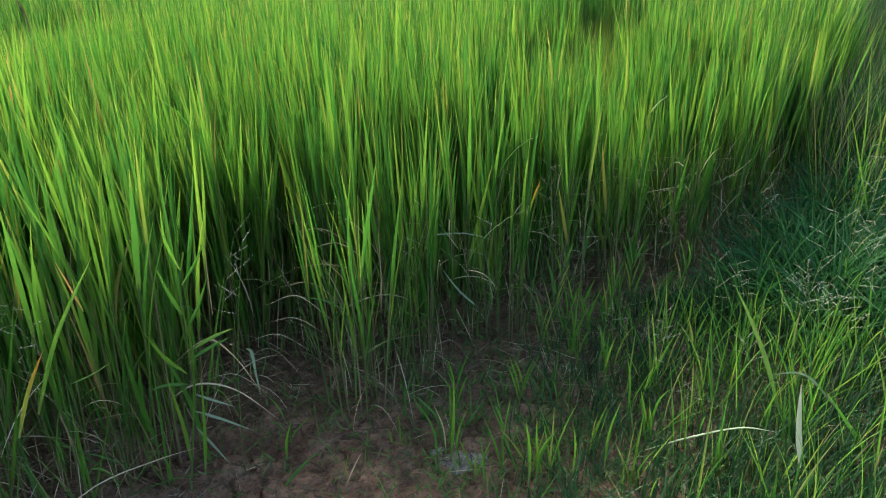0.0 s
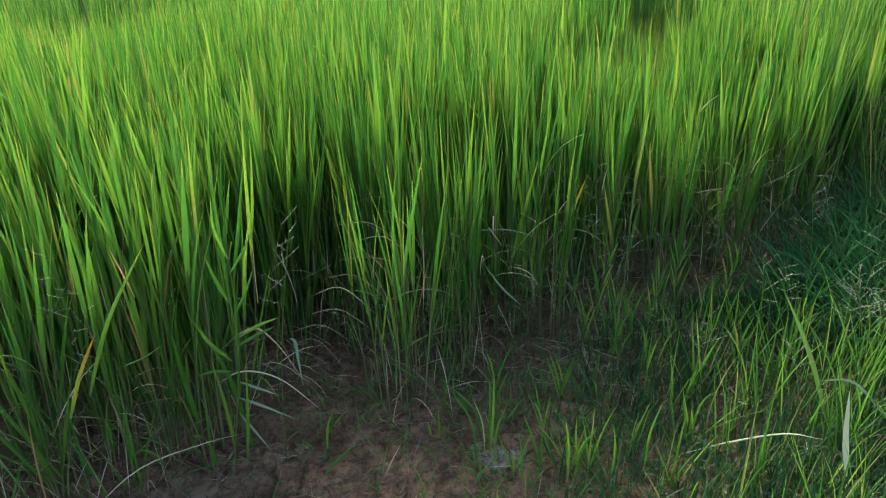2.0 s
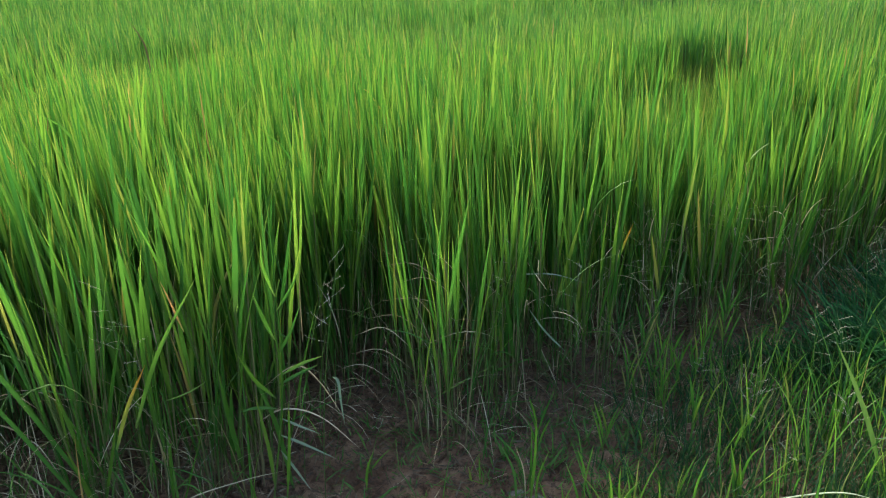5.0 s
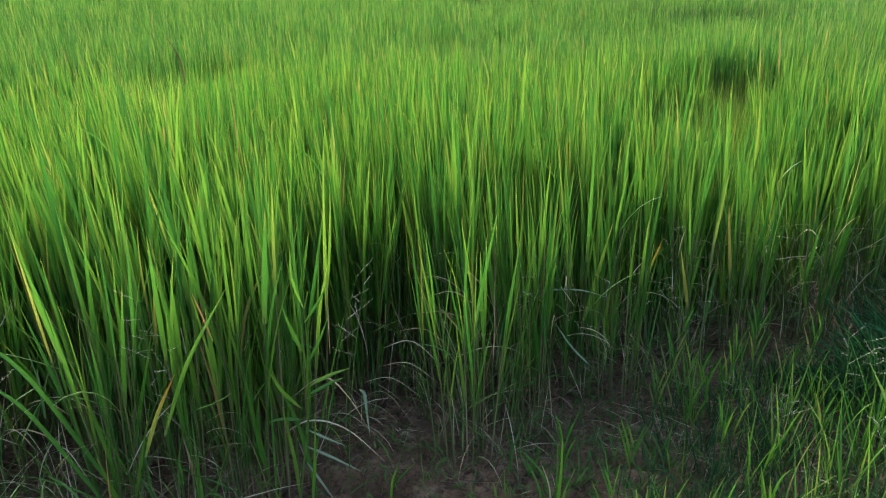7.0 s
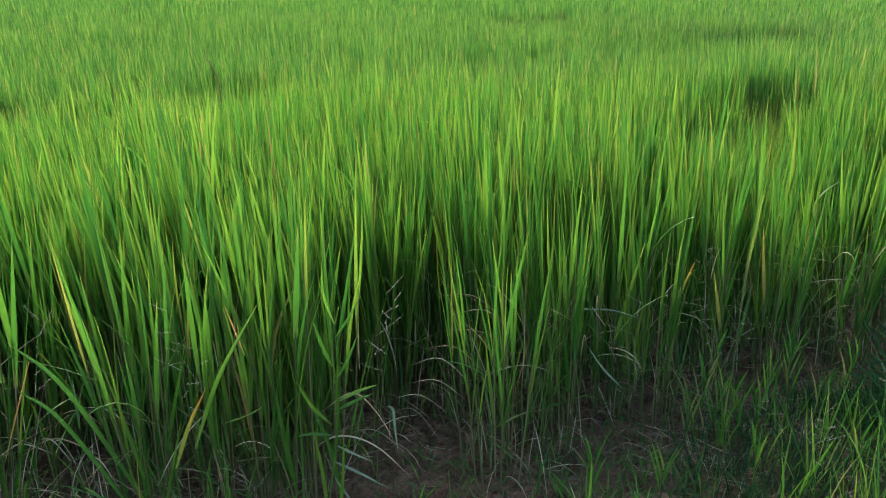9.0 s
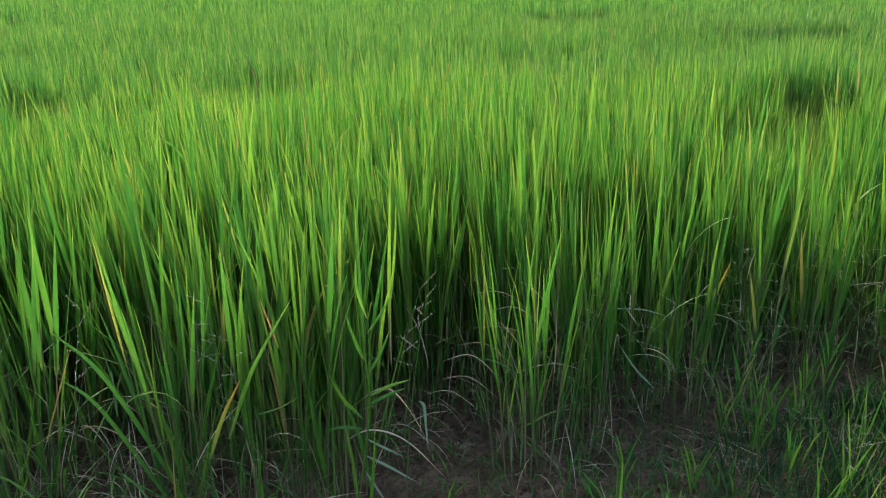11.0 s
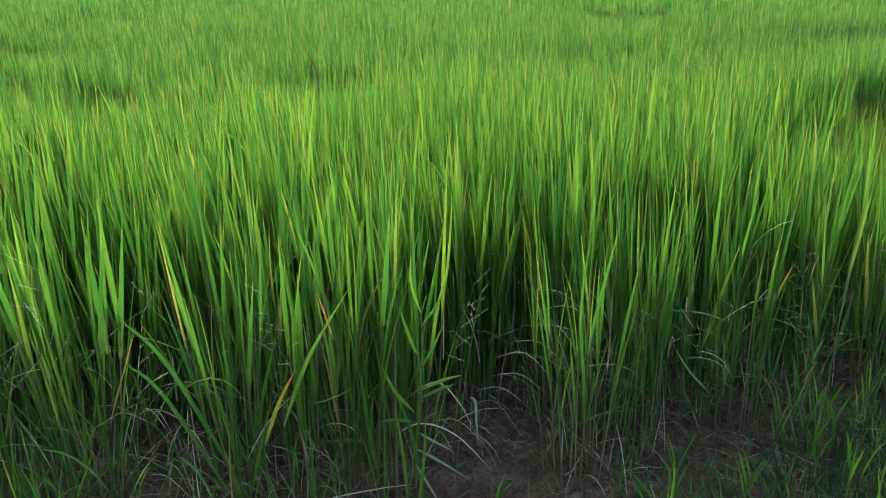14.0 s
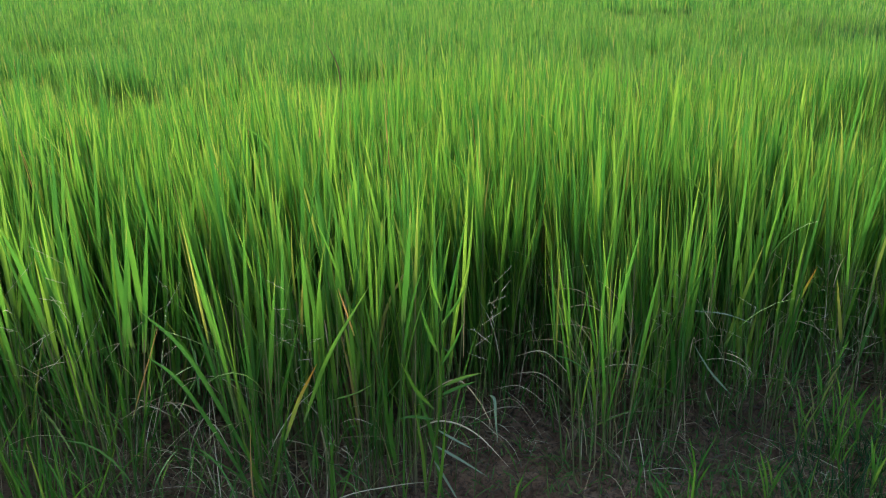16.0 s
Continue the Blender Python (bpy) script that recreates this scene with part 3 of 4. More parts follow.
def dry_place(n):
    x, y = rng.normal(0.62, 0.2, n), rng.normal(2.32, 0.17, n)
    return x, y


lying("dry_litter", "thin pale dry grass matted on mud", 300, dry_place, straw_mat, (0.04, 0.16), (0.0012, 0.003), "straw")
grass_field("dry_tuft", "short brittle dry grass standing on mud", 160, dry_place, straw_mat, (0.04, 0.14), (0.001, 0.0025), (0.5, 0.4), (0.4, 0.4), 4, "straw")
grass_field("edge_weeds", "thin dark green grass between the feet of the rice", 460, straw_place, weed_green, (0.12, 0.46), (0.0035, 0.0078), (0.3, 0.3), (0.3, 0.35), 5, "grass")


def right_edge(n):
    x = rng.uniform(1.55, 3.6, n)
    return x, edge(x) + rng.normal(-0.25, 0.25, n)


grass_field("tall_weeds", "thin brownish weeds along the field's edge", 450, right_edge, purple_mat, (0.35, 0.75), (0.003, 0.006), (0.18, 0.14), (0.25, 0.2), 5, "weeds")
grass_field("tall_weeds", "tall green grass along the field's edge", 350, right_edge, bank_bright, (0.3, 0.7), (0.004, 0.008), (0.15, 0.14), (0.25, 0.2), 5, "grass")

def outer_place(n):
    y = 3.6 + 16 * rng.uniform(0, 1, n) ** 1.6
    return np.interp(y, EDGE_Y, EDGE_X) + np.abs(rng.normal(0.0, 0.6, n)) * (0.4 + 0.12 * y) + 0.02, y


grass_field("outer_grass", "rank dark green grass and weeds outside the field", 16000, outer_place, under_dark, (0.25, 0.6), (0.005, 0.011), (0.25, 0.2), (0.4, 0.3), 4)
grass_field("outer_grass", "paler green grass outside the field", 1000, outer_place, weed_green, (0.3, 0.65), (0.004, 0.009), (0.2, 0.2), (0.3, 0.3), 4)


def tangle(name, label, n, x0, x1, lo, hi, material, length, width, category):
    """Loose stems caught at random heights along the front of the rice."""
    x = rng.uniform(x0, x1, n)
    y = edge(x) + rng.normal(0.06, 0.1, n)
    z = ground_height(x, y) + lo + (hi - lo) * rng.uniform(0, 1, n) ** 1.5
    v, q, a = blades(np.stack([x, y, z], -1), rng.uniform(0, 2 * np.pi, n), np.abs(rng.normal(0.8, 0.45, n)), rng.normal(0.7, 0.5, n), rng.uniform(*length, n), rng.uniform(*width, n),
                     rng.uniform(-1.2, 1.2, n), 6, 0.25)
    return tagged(linked(name, mesh_of(name, v, q, material, a)), label, category, kind="stuff")


tangle("loose_straw", "thin pale straw tangled in the foot of the rice", 330, -1.9, 1.2, 0.03, 0.46, straw_mat, (0.1, 0.3), (0.0018, 0.0038), "straw")
tangle("loose_straw", "thin pale straw tangled in the foot of the rice", 90, 0.2, 1.6, 0.03, 0.4, straw_mat, (0.08, 0.26), (0.0014, 0.0034), "straw")
tangle("loose_stems", "thin green stems crossing at the foot of the rice", 280, -1.7, 1.3, 0.02, 0.5, weed_green, (0.12, 0.34), (0.003, 0.007), "grass")

# ---- single blades, stems and weeds ----
def ribbon(points, width, segs=12, fold=0.3, face=(0, 0, 1), blunt=0.25):
    """A leaf blade along a smooth line through a few points, face towards the given way."""
    p = np.asarray(points, dtype=float)
    u = np.linspace(0, len(p) - 1, segs + 1)
    k = np.clip(u.astype(int), 0, len(p) - 2)
    f = (u - k)[:, None]
    ext = np.concatenate([2 * p[:1] - p[1:2], p, 2 * p[-1:] - p[-2:-1]])
    a, b, c, d = ext[k], ext[k + 1], ext[k + 2], ext[k + 3]
    line = 0.5 * (2 * b + (c - a) * f + (2 * a - 5 * b + 4 * c - d) * f ** 2 + (3 * b - a - 3 * c + d) * f ** 3)
    t = np.gradient(line, axis=0)
    t /= np.linalg.norm(t, axis=1, keepdims=True)
    side = np.cross(t, np.asarray(face, dtype=float))
    side /= np.linalg.norm(side, axis=1, keepdims=True)
    up = np.cross(side, t)
    s = np.linspace(0, 1, segs + 1)
    half = (width / 2 * np.minimum(1, blunt + (1 - blunt) * s / 0.3) * np.clip(1 - s ** 3, 0.04, 1))[:, None]
    verts = np.stack([line - side * half + up * half * fold, line - up * half * fold, line + side * half + up * half * fold], 1).reshape(-1, 3)
    ring = np.arange(segs)[:, None] * 3 + np.arange(2)[None]
    quads = np.stack([ring, ring + 1, ring + 4, ring + 3], -1).reshape(-1, 4)
    return verts, quads, np.repeat(s, 3)


def tube(points, width, segs=10, sides=5, taper=0.6):
    """A thin round stem along a smooth line through a few points."""
    v, q, a = ribbon(points, 0.001, segs, 0.0, (0.3, -0.9, 0.2))
    line = v[1::3]
    pieces = [prisms(line[i:i + 1], line[i + 1:i + 2], width * (1 - (1 - taper) * i / segs), sides, 1 - (1 - taper) / segs) for i in range(segs)]
    v, q, a = joined(pieces)
    return v, q, np.repeat(np.linspace(0, 1, segs), 2 * sides)


def lone_blade(name, points, width, material, label, category, face=(0, 0, 1), fold=0.3):
    """One leaf lying or leaning by itself, its origin at its first point."""
    v, q, a = ribbon(points, width, 14, fold, face)
    ob = linked(name, mesh_of(name, v - np.asarray(points[0]), q, material, a))
    ob.location = points[0]
    return tagged(ob, label, category)


TO_CAM = (0.0, -0.8, 0.6)
lone_blade("fallen_leaf", [(0.540, 1.780, 0.030), (0.660, 1.740, 0.110), (0.770, 1.690, 0.180), (0.850, 1.660, 0.190)], 0.013, pale_leaf,
           "pale grey-green dry leaf arching over the bank grass", "leaf", (0.0, 0.3, 0.95))
lone_blade("fallen_leaf", [(0.840, 1.500, 0.210), (0.820, 1.510, 0.320), (0.810, 1.520, 0.430)], 0.016, bleached,
           "pale dry leaf standing upright among bank grass", "leaf", TO_CAM, 0.2)
lone_blade("fallen_leaf", [(1.12, 1.86, 0.1), (1.02, 1.9, 0.2), (0.93, 1.92, 0.19)], 0.008, pale_leaf, "thin pale dry leaf across the bank grass", "leaf", TO_CAM)
lone_blade("fallen_leaf", [(1.02, 1.68, 0.02), (1.06, 1.64, 0.04), (1.1, 1.62, 0.02)], 0.014, pale_leaf, "short pale dry leaf lying in bank grass", "leaf", TO_CAM)
lone_blade("long_blade", [(0.973, 1.88, 0.05), (0.9, 1.88, 0.24), (0.84, 1.885, 0.37), (0.775, 1.89, 0.49)], 0.015, weed_green,
           "long broad dull green blade leaning over the bank", "leaf", TO_CAM)
lone_blade("long_blade", [(1.178, 1.703, 0.02), (1.09, 1.703, 0.13), (0.97, 1.703, 0.288)], 0.015, green_leaf, "broad green blade leaning over the bank grass", "leaf", TO_CAM)
lone_blade("dry_stem", [(-0.3, 2.42, 0.0), (-0.22, 2.4, 0.28), (-0.1, 2.38, 0.395), (0.06, 2.38, 0.425), (0.18, 2.39, 0.395)], 0.007, pale_leaf,
           "pale dry leaf arching out of the rice", "leaf", TO_CAM)
lone_blade("dry_stem", [(-0.98, 1.46, 0.0), (-0.84, 1.53, 0.12), (-0.7, 1.6, 0.15), (-0.6, 1.64, 0.16)], 0.0034, straw_mat, "long pale straw bent along the rice's feet", "straw", TO_CAM)
lone_blade("hanging_leaf", [(-0.525, 1.88, 0.30), (-0.505, 1.86, 0.30), (-0.495, 1.84, 0.25), (-0.485, 1.83, 0.18)], 0.009, pale_leaf, "limp pale leaf hanging from the rice", "leaf", TO_CAM)
lone_blade("dry_stem", [(-0.7, 1.8, 0.3), (-0.59, 1.76, 0.40), (-0.53, 1.77, 0.35), (-0.475, 1.79, 0.23)], 0.004, straw_mat, "dry straw arching over the mud", "straw", TO_CAM)
lone_blade("dry_stem", [(-0.72, 1.78, 0.2), (-0.62, 1.74, 0.28), (-0.53, 1.77, 0.24), (-0.43, 1.80, 0.12)], 0.0045, straw_mat, "dry straw arching over the mud", "straw", TO_CAM)
for k in range(16):
    x, y, z = -1.42 + 0.018 * k + rng.normal(0, 0.04), 1.5 + rng.uniform(0, 0.14), 0.04 + 0.32 * rng.uniform(0, 1) ** 1.3
    reach, rise = rng.uniform(0.12, 0.24) * (1 if k % 3 else -1), rng.uniform(0.0, 0.07)
    lone_blade("dry_stem", [(x, y, z), (x + reach * 0.5, y - 0.03, z + rise), (x + reach, y - 0.05, z + rise - rng.uniform(0.0, 0.08))], rng.uniform(0.0018, 0.0034), straw_mat,
               "thin dry straw across a dark gap in the rice", "straw", TO_CAM)
# single blades rising from the mud: foot, tip, sideways bow, width
for (fx, fy), tip, bow, w, m in [((0.031, 1.772), (0.037, 1.772, 0.279), 0.004, 0.0085, bank_bright), ((0.019, 1.82), (-0.085, 1.82, 0.208), 0.03, 0.007, weed_green),
                                 ((-0.421, 1.784), (-0.398, 1.784, 0.133), -0.006, 0.008, bank_bright), ((-0.414, 1.677), (-0.32, 1.677, 0.109), 0.0, 0.009, weed_green),
                                 ((0.233, 1.66), (0.217, 1.66, 0.225), 0.006, 0.008, bank_bright), ((0.353, 1.703), (0.347, 1.703, 0.175), 0.005, 0.006, bank_bright),
                                 ((0.161, 1.703), (0.165, 1.703, 0.139), 0.004, 0.006, bank_bright), ((0.274, 1.703), (0.25, 1.703, 0.202), -0.008, 0.007, bank_bright),
                                 ((-0.111, 1.962), (-0.102, 1.962, 0.149), 0.005, 0.006, weed_green), ((-0.005, 1.772), (-0.053, 1.772, 0.196), 0.014, 0.007, weed_green),
                                 ((0.045, 1.775), (0.075, 1.79, 0.17), -0.01, 0.006, bank_bright), ((0.25, 1.67), (0.3, 1.68, 0.19), -0.012, 0.007, bank_bright),
                                 ((0.44, 1.72), (0.47, 1.73, 0.24), -0.01, 0.007, bank_bright), ((0.55, 1.95), (0.53, 1.95, 0.24), 0.008, 0.007, bank_bright)]:
    z = float(ground_height(fx, fy)) - 0.004
    lone_blade("wild_grass", [(fx, fy, z), ((fx + tip[0]) / 2 + bow, (fy + tip[1]) / 2, (z + tip[2]) * 0.55), tip], w, m,
               "single bright green grass blade rising from mud" if m is bank_bright else "single dull green grass blade leaning over mud", "grass", TO_CAM)
lone_blade("dry_stem", [(-0.247, 1.677, 0.0), (-0.225, 1.675, 0.06), (-0.2, 1.677, 0.115)], 0.004, straw_mat, "short bleached straw sticking out of mud", "straw", TO_CAM)
lone_blade("dry_stem", [(0.019, 1.796, 0.0), (0.01, 1.796, 0.1), (-0.019, 1.796, 0.185)], 0.004, straw_mat, "short bleached straw sticking out of mud", "straw", TO_CAM)
lone_blade("long_blade", [(-0.16, 2.36, 0.03), (-0.06, 2.34, 0.10), (0.04, 2.33, 0.15)], 0.010, weed_green, "dull green blade leaning across the feet of the rice", "leaf", TO_CAM)
lone_blade("long_blade", [(0.13, 2.36, 0.16), (0.06, 2.34, 0.24), (0.0, 2.33, 0.33)], 0.007, pale_leaf, "dull grey-green blade leaning across the feet of the rice", "leaf", TO_CAM)
for k in range(9):
    x, y, z = -0.62 + 0.03 * k + rng.normal(0, 0.03), 1.95 + 0.03 * k, 0.15 + 0.045 * k
    lone_blade("dry_stem", [(x, y, z), (x + 0.1, y - 0.03, z + rng.uniform(0.02, 0.06)), (x + 0.2, y - 0.05, z - rng.uniform(-0.02, 0.05))], rng.uniform(0.0016, 0.003), straw_mat,
               "thin dry straw across a dark gap in the rice", "straw", TO_CAM)


def reed(base):
    """A leafy grass with stiff leaves that stand off its stem."""
    ob = thing("reed_grass", base, "leafy green grass with stiff spreading leaves beside the mud", "grass")
    local(ob, base, tube([(-0.66, 1.7, 0.0), (-0.62, 1.71, 0.28), (-0.61, 1.71, 0.41), (-0.62, 1.71, 0.55), (-0.6, 1.72, 0.66)], 0.006), bank_bright, "stem")
    for a, b, c, w, m in [((-0.61, 1.71, 0.40), (-0.56, 1.72, 0.43), (-0.51, 1.74, 0.445), 0.010, bank_bright), ((-0.62, 1.71, 0.37), (-0.57, 1.72, 0.40), (-0.52, 1.74, 0.42), 0.010, bank_bright),
                          ((-0.62, 1.71, 0.27), (-0.58, 1.72, 0.245), (-0.53, 1.74, 0.21), 0.007, pale_leaf), ((-0.63, 1.71, 0.22), (-0.57, 1.73, 0.18), (-0.49, 1.75, 0.125), 0.008, pale_leaf),
                          ((-0.63, 1.71, 0.17), (-0.6, 1.72, 0.11), (-0.56, 1.73, 0.03), 0.008, pale_leaf), ((-0.62, 1.71, 0.5), (-0.64, 1.7, 0.56), (-0.66, 1.69, 0.64), 0.011, bank_bright),
                          ((-0.63, 1.71, 0.33), (-0.67, 1.68, 0.4), (-0.7, 1.66, 0.48), 0.011, bank_bright), ((-0.62, 1.71, 0.45), (-0.58, 1.71, 0.52), (-0.55, 1.72, 0.6), 0.009, bank_bright),
                          ((-0.63, 1.71, 0.3), (-0.68, 1.69, 0.31), (-0.72, 1.68, 0.3), 0.009, weed_green),
                          ((-0.65, 1.7, 0.05), (-0.655, 1.69, 0.2), (-0.675, 1.68, 0.36), 0.011, bank_bright), ((-0.62, 1.7, 0.02), (-0.6, 1.69, 0.18), (-0.59, 1.69, 0.34), 0.010, bank_bright),
                          ((-0.61, 1.71, 0.58), (-0.57, 1.7, 0.64), (-0.54, 1.7, 0.7), 0.008, bank_bright), ((-0.61, 1.71, 0.62), (-0.63, 1.7, 0.7), (-0.63, 1.7, 0.78), 0.008, bank_bright)]:
        local(ob, base, ribbon([a, b, c], w, 8, 0.3, TO_CAM), m, "leaf")


reed((-0.66, 1.7, 0.0))

def sprig(base, top, count):
    """A young grass shoot: a thin stem with narrow leaves in turn on both sides."""
    b, t = np.array(base), np.array(top)
    ob = thing("grass_shoot", b, "young bright green grass shoot on the mud", "grass", "grass shoots on the mud")
    way = t - b
    bow = np.array([rng.normal(0, 0.01), rng.normal(0, 0.01), 0])
    local(ob, b, tube([b, b + way * 0.35 + bow, b + way * 0.7 + bow, t], 0.0032, 10), weed_green, "stem")
    for k in range(count):
        s = 0.12 + 0.75 * k / count
        at = b + way * s + bow * min(1, 3 * s)
        a = (0.3 if k % 2 else 3.4) + rng.normal(0, 0.6)
        long = rng.uniform(0.07, 0.13) * (1.15 - 0.5 * s)
        out = np.array([math.cos(a), math.sin(a), 0]) * long
        local(ob, b, ribbon([at, at + out * 0.18 + np.array([0, 0, long * 0.7]), at + out * 0.42 + np.array([0, 0, long * 1.35])], rng.uniform(0.0045, 0.008), 7, 0.25, TO_CAM), bank_bright, "leaf")


for base, top, n in [((0.36, 2.36, 0.0), (0.42, 2.34, 0.41), 8), ((0.39, 2.34, 0.0), (0.44, 2.32, 0.27), 7), ((0.34, 2.33, 0.0), (0.33, 2.32, 0.2), 5), ((0.57, 2.42, 0.0), (0.6, 2.4, 0.3), 7),
                     ((0.7, 2.55, 0.0), (0.68, 2.52, 0.32), 7), ((0.5, 2.1, 0.0), (0.47, 2.08, 0.22), 6),
                     ((0.86, 2.62, 0.0), (0.9, 2.6, 0.3), 7), ((0.05, 2.0, 0.0), (0.03, 1.99, 0.14), 5)]:
    sprig((base[0], base[1], float(ground_height(base[0], base[1]))), top, n)

for k in range(7):
    x = 0.15 + 0.11 * k + rng.normal(0, 0.04)
    y = float(edge(x)) - rng.uniform(0.3, 0.75)
    foot = (x, y, float(ground_height(x, y)))
    sprig(foot, (x + rng.normal(0, 0.03), y + rng.normal(0, 0.02), foot[2] + rng.uniform(0.1, 0.2)), int(rng.integers(3, 6)))

# leaves that turn yellow or orange among the front plants
for pts, w, m, label in [
        ([(-0.945, 1.48, 0.31), (-0.91, 1.50, 0.42), (-0.865, 1.52, 0.52)], 0.012, yellow_leaf, "yellowing rice leaf with an orange tip"),
        ([(-1.02, 1.43, 0.05), (-1.02, 1.43, 0.22), (-1.01, 1.43, 0.38)], 0.005, orange_leaf, "withered orange rice leaf standing upright"),
        ([(-1.387, 1.45, 0.303), (-1.32, 1.45, 0.46), (-1.259, 1.45, 0.604)], 0.0055, orange_leaf, "withered orange rice leaf leaning outward"),
        ([(-0.79, 1.58, 0.58), (-0.805, 1.57, 0.65), (-0.825, 1.57, 0.71)], 0.0048, orange_leaf, "withered orange rice leaf leaning outward"),
        ([(-0.9, 1.5, 0.36), (-0.83, 1.52, 0.55), (-0.735, 1.56, 0.73)], 0.012, bank_bright, "broad bright green leaf leaning across the rice"),
        ([(-1.03, 1.52, 0.1), (-1.176, 1.45, 0.508), (-1.301, 1.43, 0.64)], 0.013, green_leaf, "green rice leaf leaning outward"),
        ([(-1.06, 1.5, 0.1), (-1.203, 1.45, 0.423), (-1.30, 1.43, 0.515)], 0.012, green_leaf, "green rice leaf leaning outward"),
        ([(-0.62, 1.76, 0.0), (-0.655, 1.75, 0.24), (-0.72, 1.73, 0.44)], 0.013, green_leaf, "green rice leaf leaning outward"),
        ([(0.28, 2.47, 0.42), (0.3, 2.46, 0.5), (0.325, 2.46, 0.58)], 0.009, yellow_leaf, "yellowing rice leaf with an orange tip")]:
    foot = Vector(pts[0])
    plant = min(PLANTS, key=lambda p: (p.location.xy - foot.xy).length)
    v, q, a = ribbon(pts, w, 12, 0.3, TO_CAM, 0.5)
    linked("leaf", mesh_of("leaf", v - np.asarray(plant.location), q, m, a), plant, label)


def tuft(x, y, n, tall, material, open_by, label):
    base = Vector((x, y, float(ground_height(x, y)) - 0.004))
    ob = thing("grass_tuft", base, label, "grass", "grass tufts beside the field")
    for _ in range(n):
        k = int(rng.integers(len(TUFT_SHAPES)))
        leaf = linked("blade", TUFT_SHAPES[k][material], ob)
        turn = Matrix.Rotation(rng.uniform(0, 6.28), 3, "Z") @ Matrix.Rotation(abs(rng.normal(open_by, 0.16)), 3, "Y") @ Matrix.Rotation(rng.uniform(-1, 1), 3, "Z")
        f = tall * rng.uniform(0.5, 1.1) / 0.3
        leaf.matrix_basis = Matrix.LocRotScale(Vector((rng.normal(0, 0.012), rng.normal(0, 0.012), 0)), turn.to_quaternion(), (f, rng.uniform(0.7, 1.2), f))


TUFT_SHAPES = []
for i in range(10):
    v, q, a = blades([[0, 0, 0]], 0, 0, abs(rng.normal(0.3, 0.3)), 0.3, 0.0085, rng.uniform(-0.8, 0.8), 7, 0.3)
    TUFT_SHAPES.append({"bright": mesh_of("tuft_blade", v, q, bank_bright, a), "dark": mesh_of("tuft_blade", v, q, weed_green, a)})

BRIGHT = "small bright green grass tuft growing from the mud"
for x, y, n, tall in [(0.44, 2.33, 5, 0.16), (0.03, 1.85, 4, 0.24), (0.24, 1.74, 7, 0.25), (-0.44, 1.84, 3, 0.17), (0.3, 1.7, 6, 0.26), (0.1, 1.7, 5, 0.14),
                      (-0.1, 1.86, 5, 0.12), (0.55, 2.27, 5, 0.16), (0.62, 2.36, 5, 0.2), (0.74, 2.3, 8, 0.3), (0.8, 2.62, 6, 0.2), (0.66, 2.08, 8, 0.3), (0.6, 1.85, 9, 0.28),
                      (0.78, 1.95, 10, 0.34), (0.9, 2.1, 9, 0.3), (0.86, 2.4, 8, 0.24), (1.0, 2.28, 8, 0.25), (1.05, 1.95, 9, 0.36), (0.95, 1.75, 9, 0.3), (1.15, 2.1, 9, 0.3),
                      (1.3, 2.15, 8, 0.3), (0.72, 1.68, 8, 0.26), (0.5, 1.66, 7, 0.2), (0.42, 1.8, 6, 0.18),
                      (-0.71, 1.67, 5, 0.42), (-0.9, 1.6, 4, 0.4), (-1.45, 1.27, 7, 0.4), (-1.5, 1.22, 8, 0.5), (-1.36, 1.3, 5, 0.3), (-1.56, 1.30, 9, 0.36), (-1.66, 1.27, 9, 0.42), (-1.5, 1.32, 6, 0.28), (-1.76, 1.2, 9, 0.46)]:
    tuft(x, y, n, tall, "bright", 0.22, BRIGHT if x < 0.6 else "bright green spreading grass tuft on the bank")
for x, y, n, tall in [(0.08, 1.95, 8, 0.09), (0.2, 2.1, 9, 0.1), (0.34, 2.15, 9, 0.1), (-0.05, 2.0, 7, 0.08), (0.3, 1.92, 8, 0.1), (0.5, 2.05, 8, 0.13), (0.0, 1.72, 7, 0.09), (0.45, 2.5, 8, 0.12), (0.7, 2.5, 8, 0.14)]:
    tuft(x, y, n, tall, "dark", 0.6, "low dark green weed tuft on damp mud")


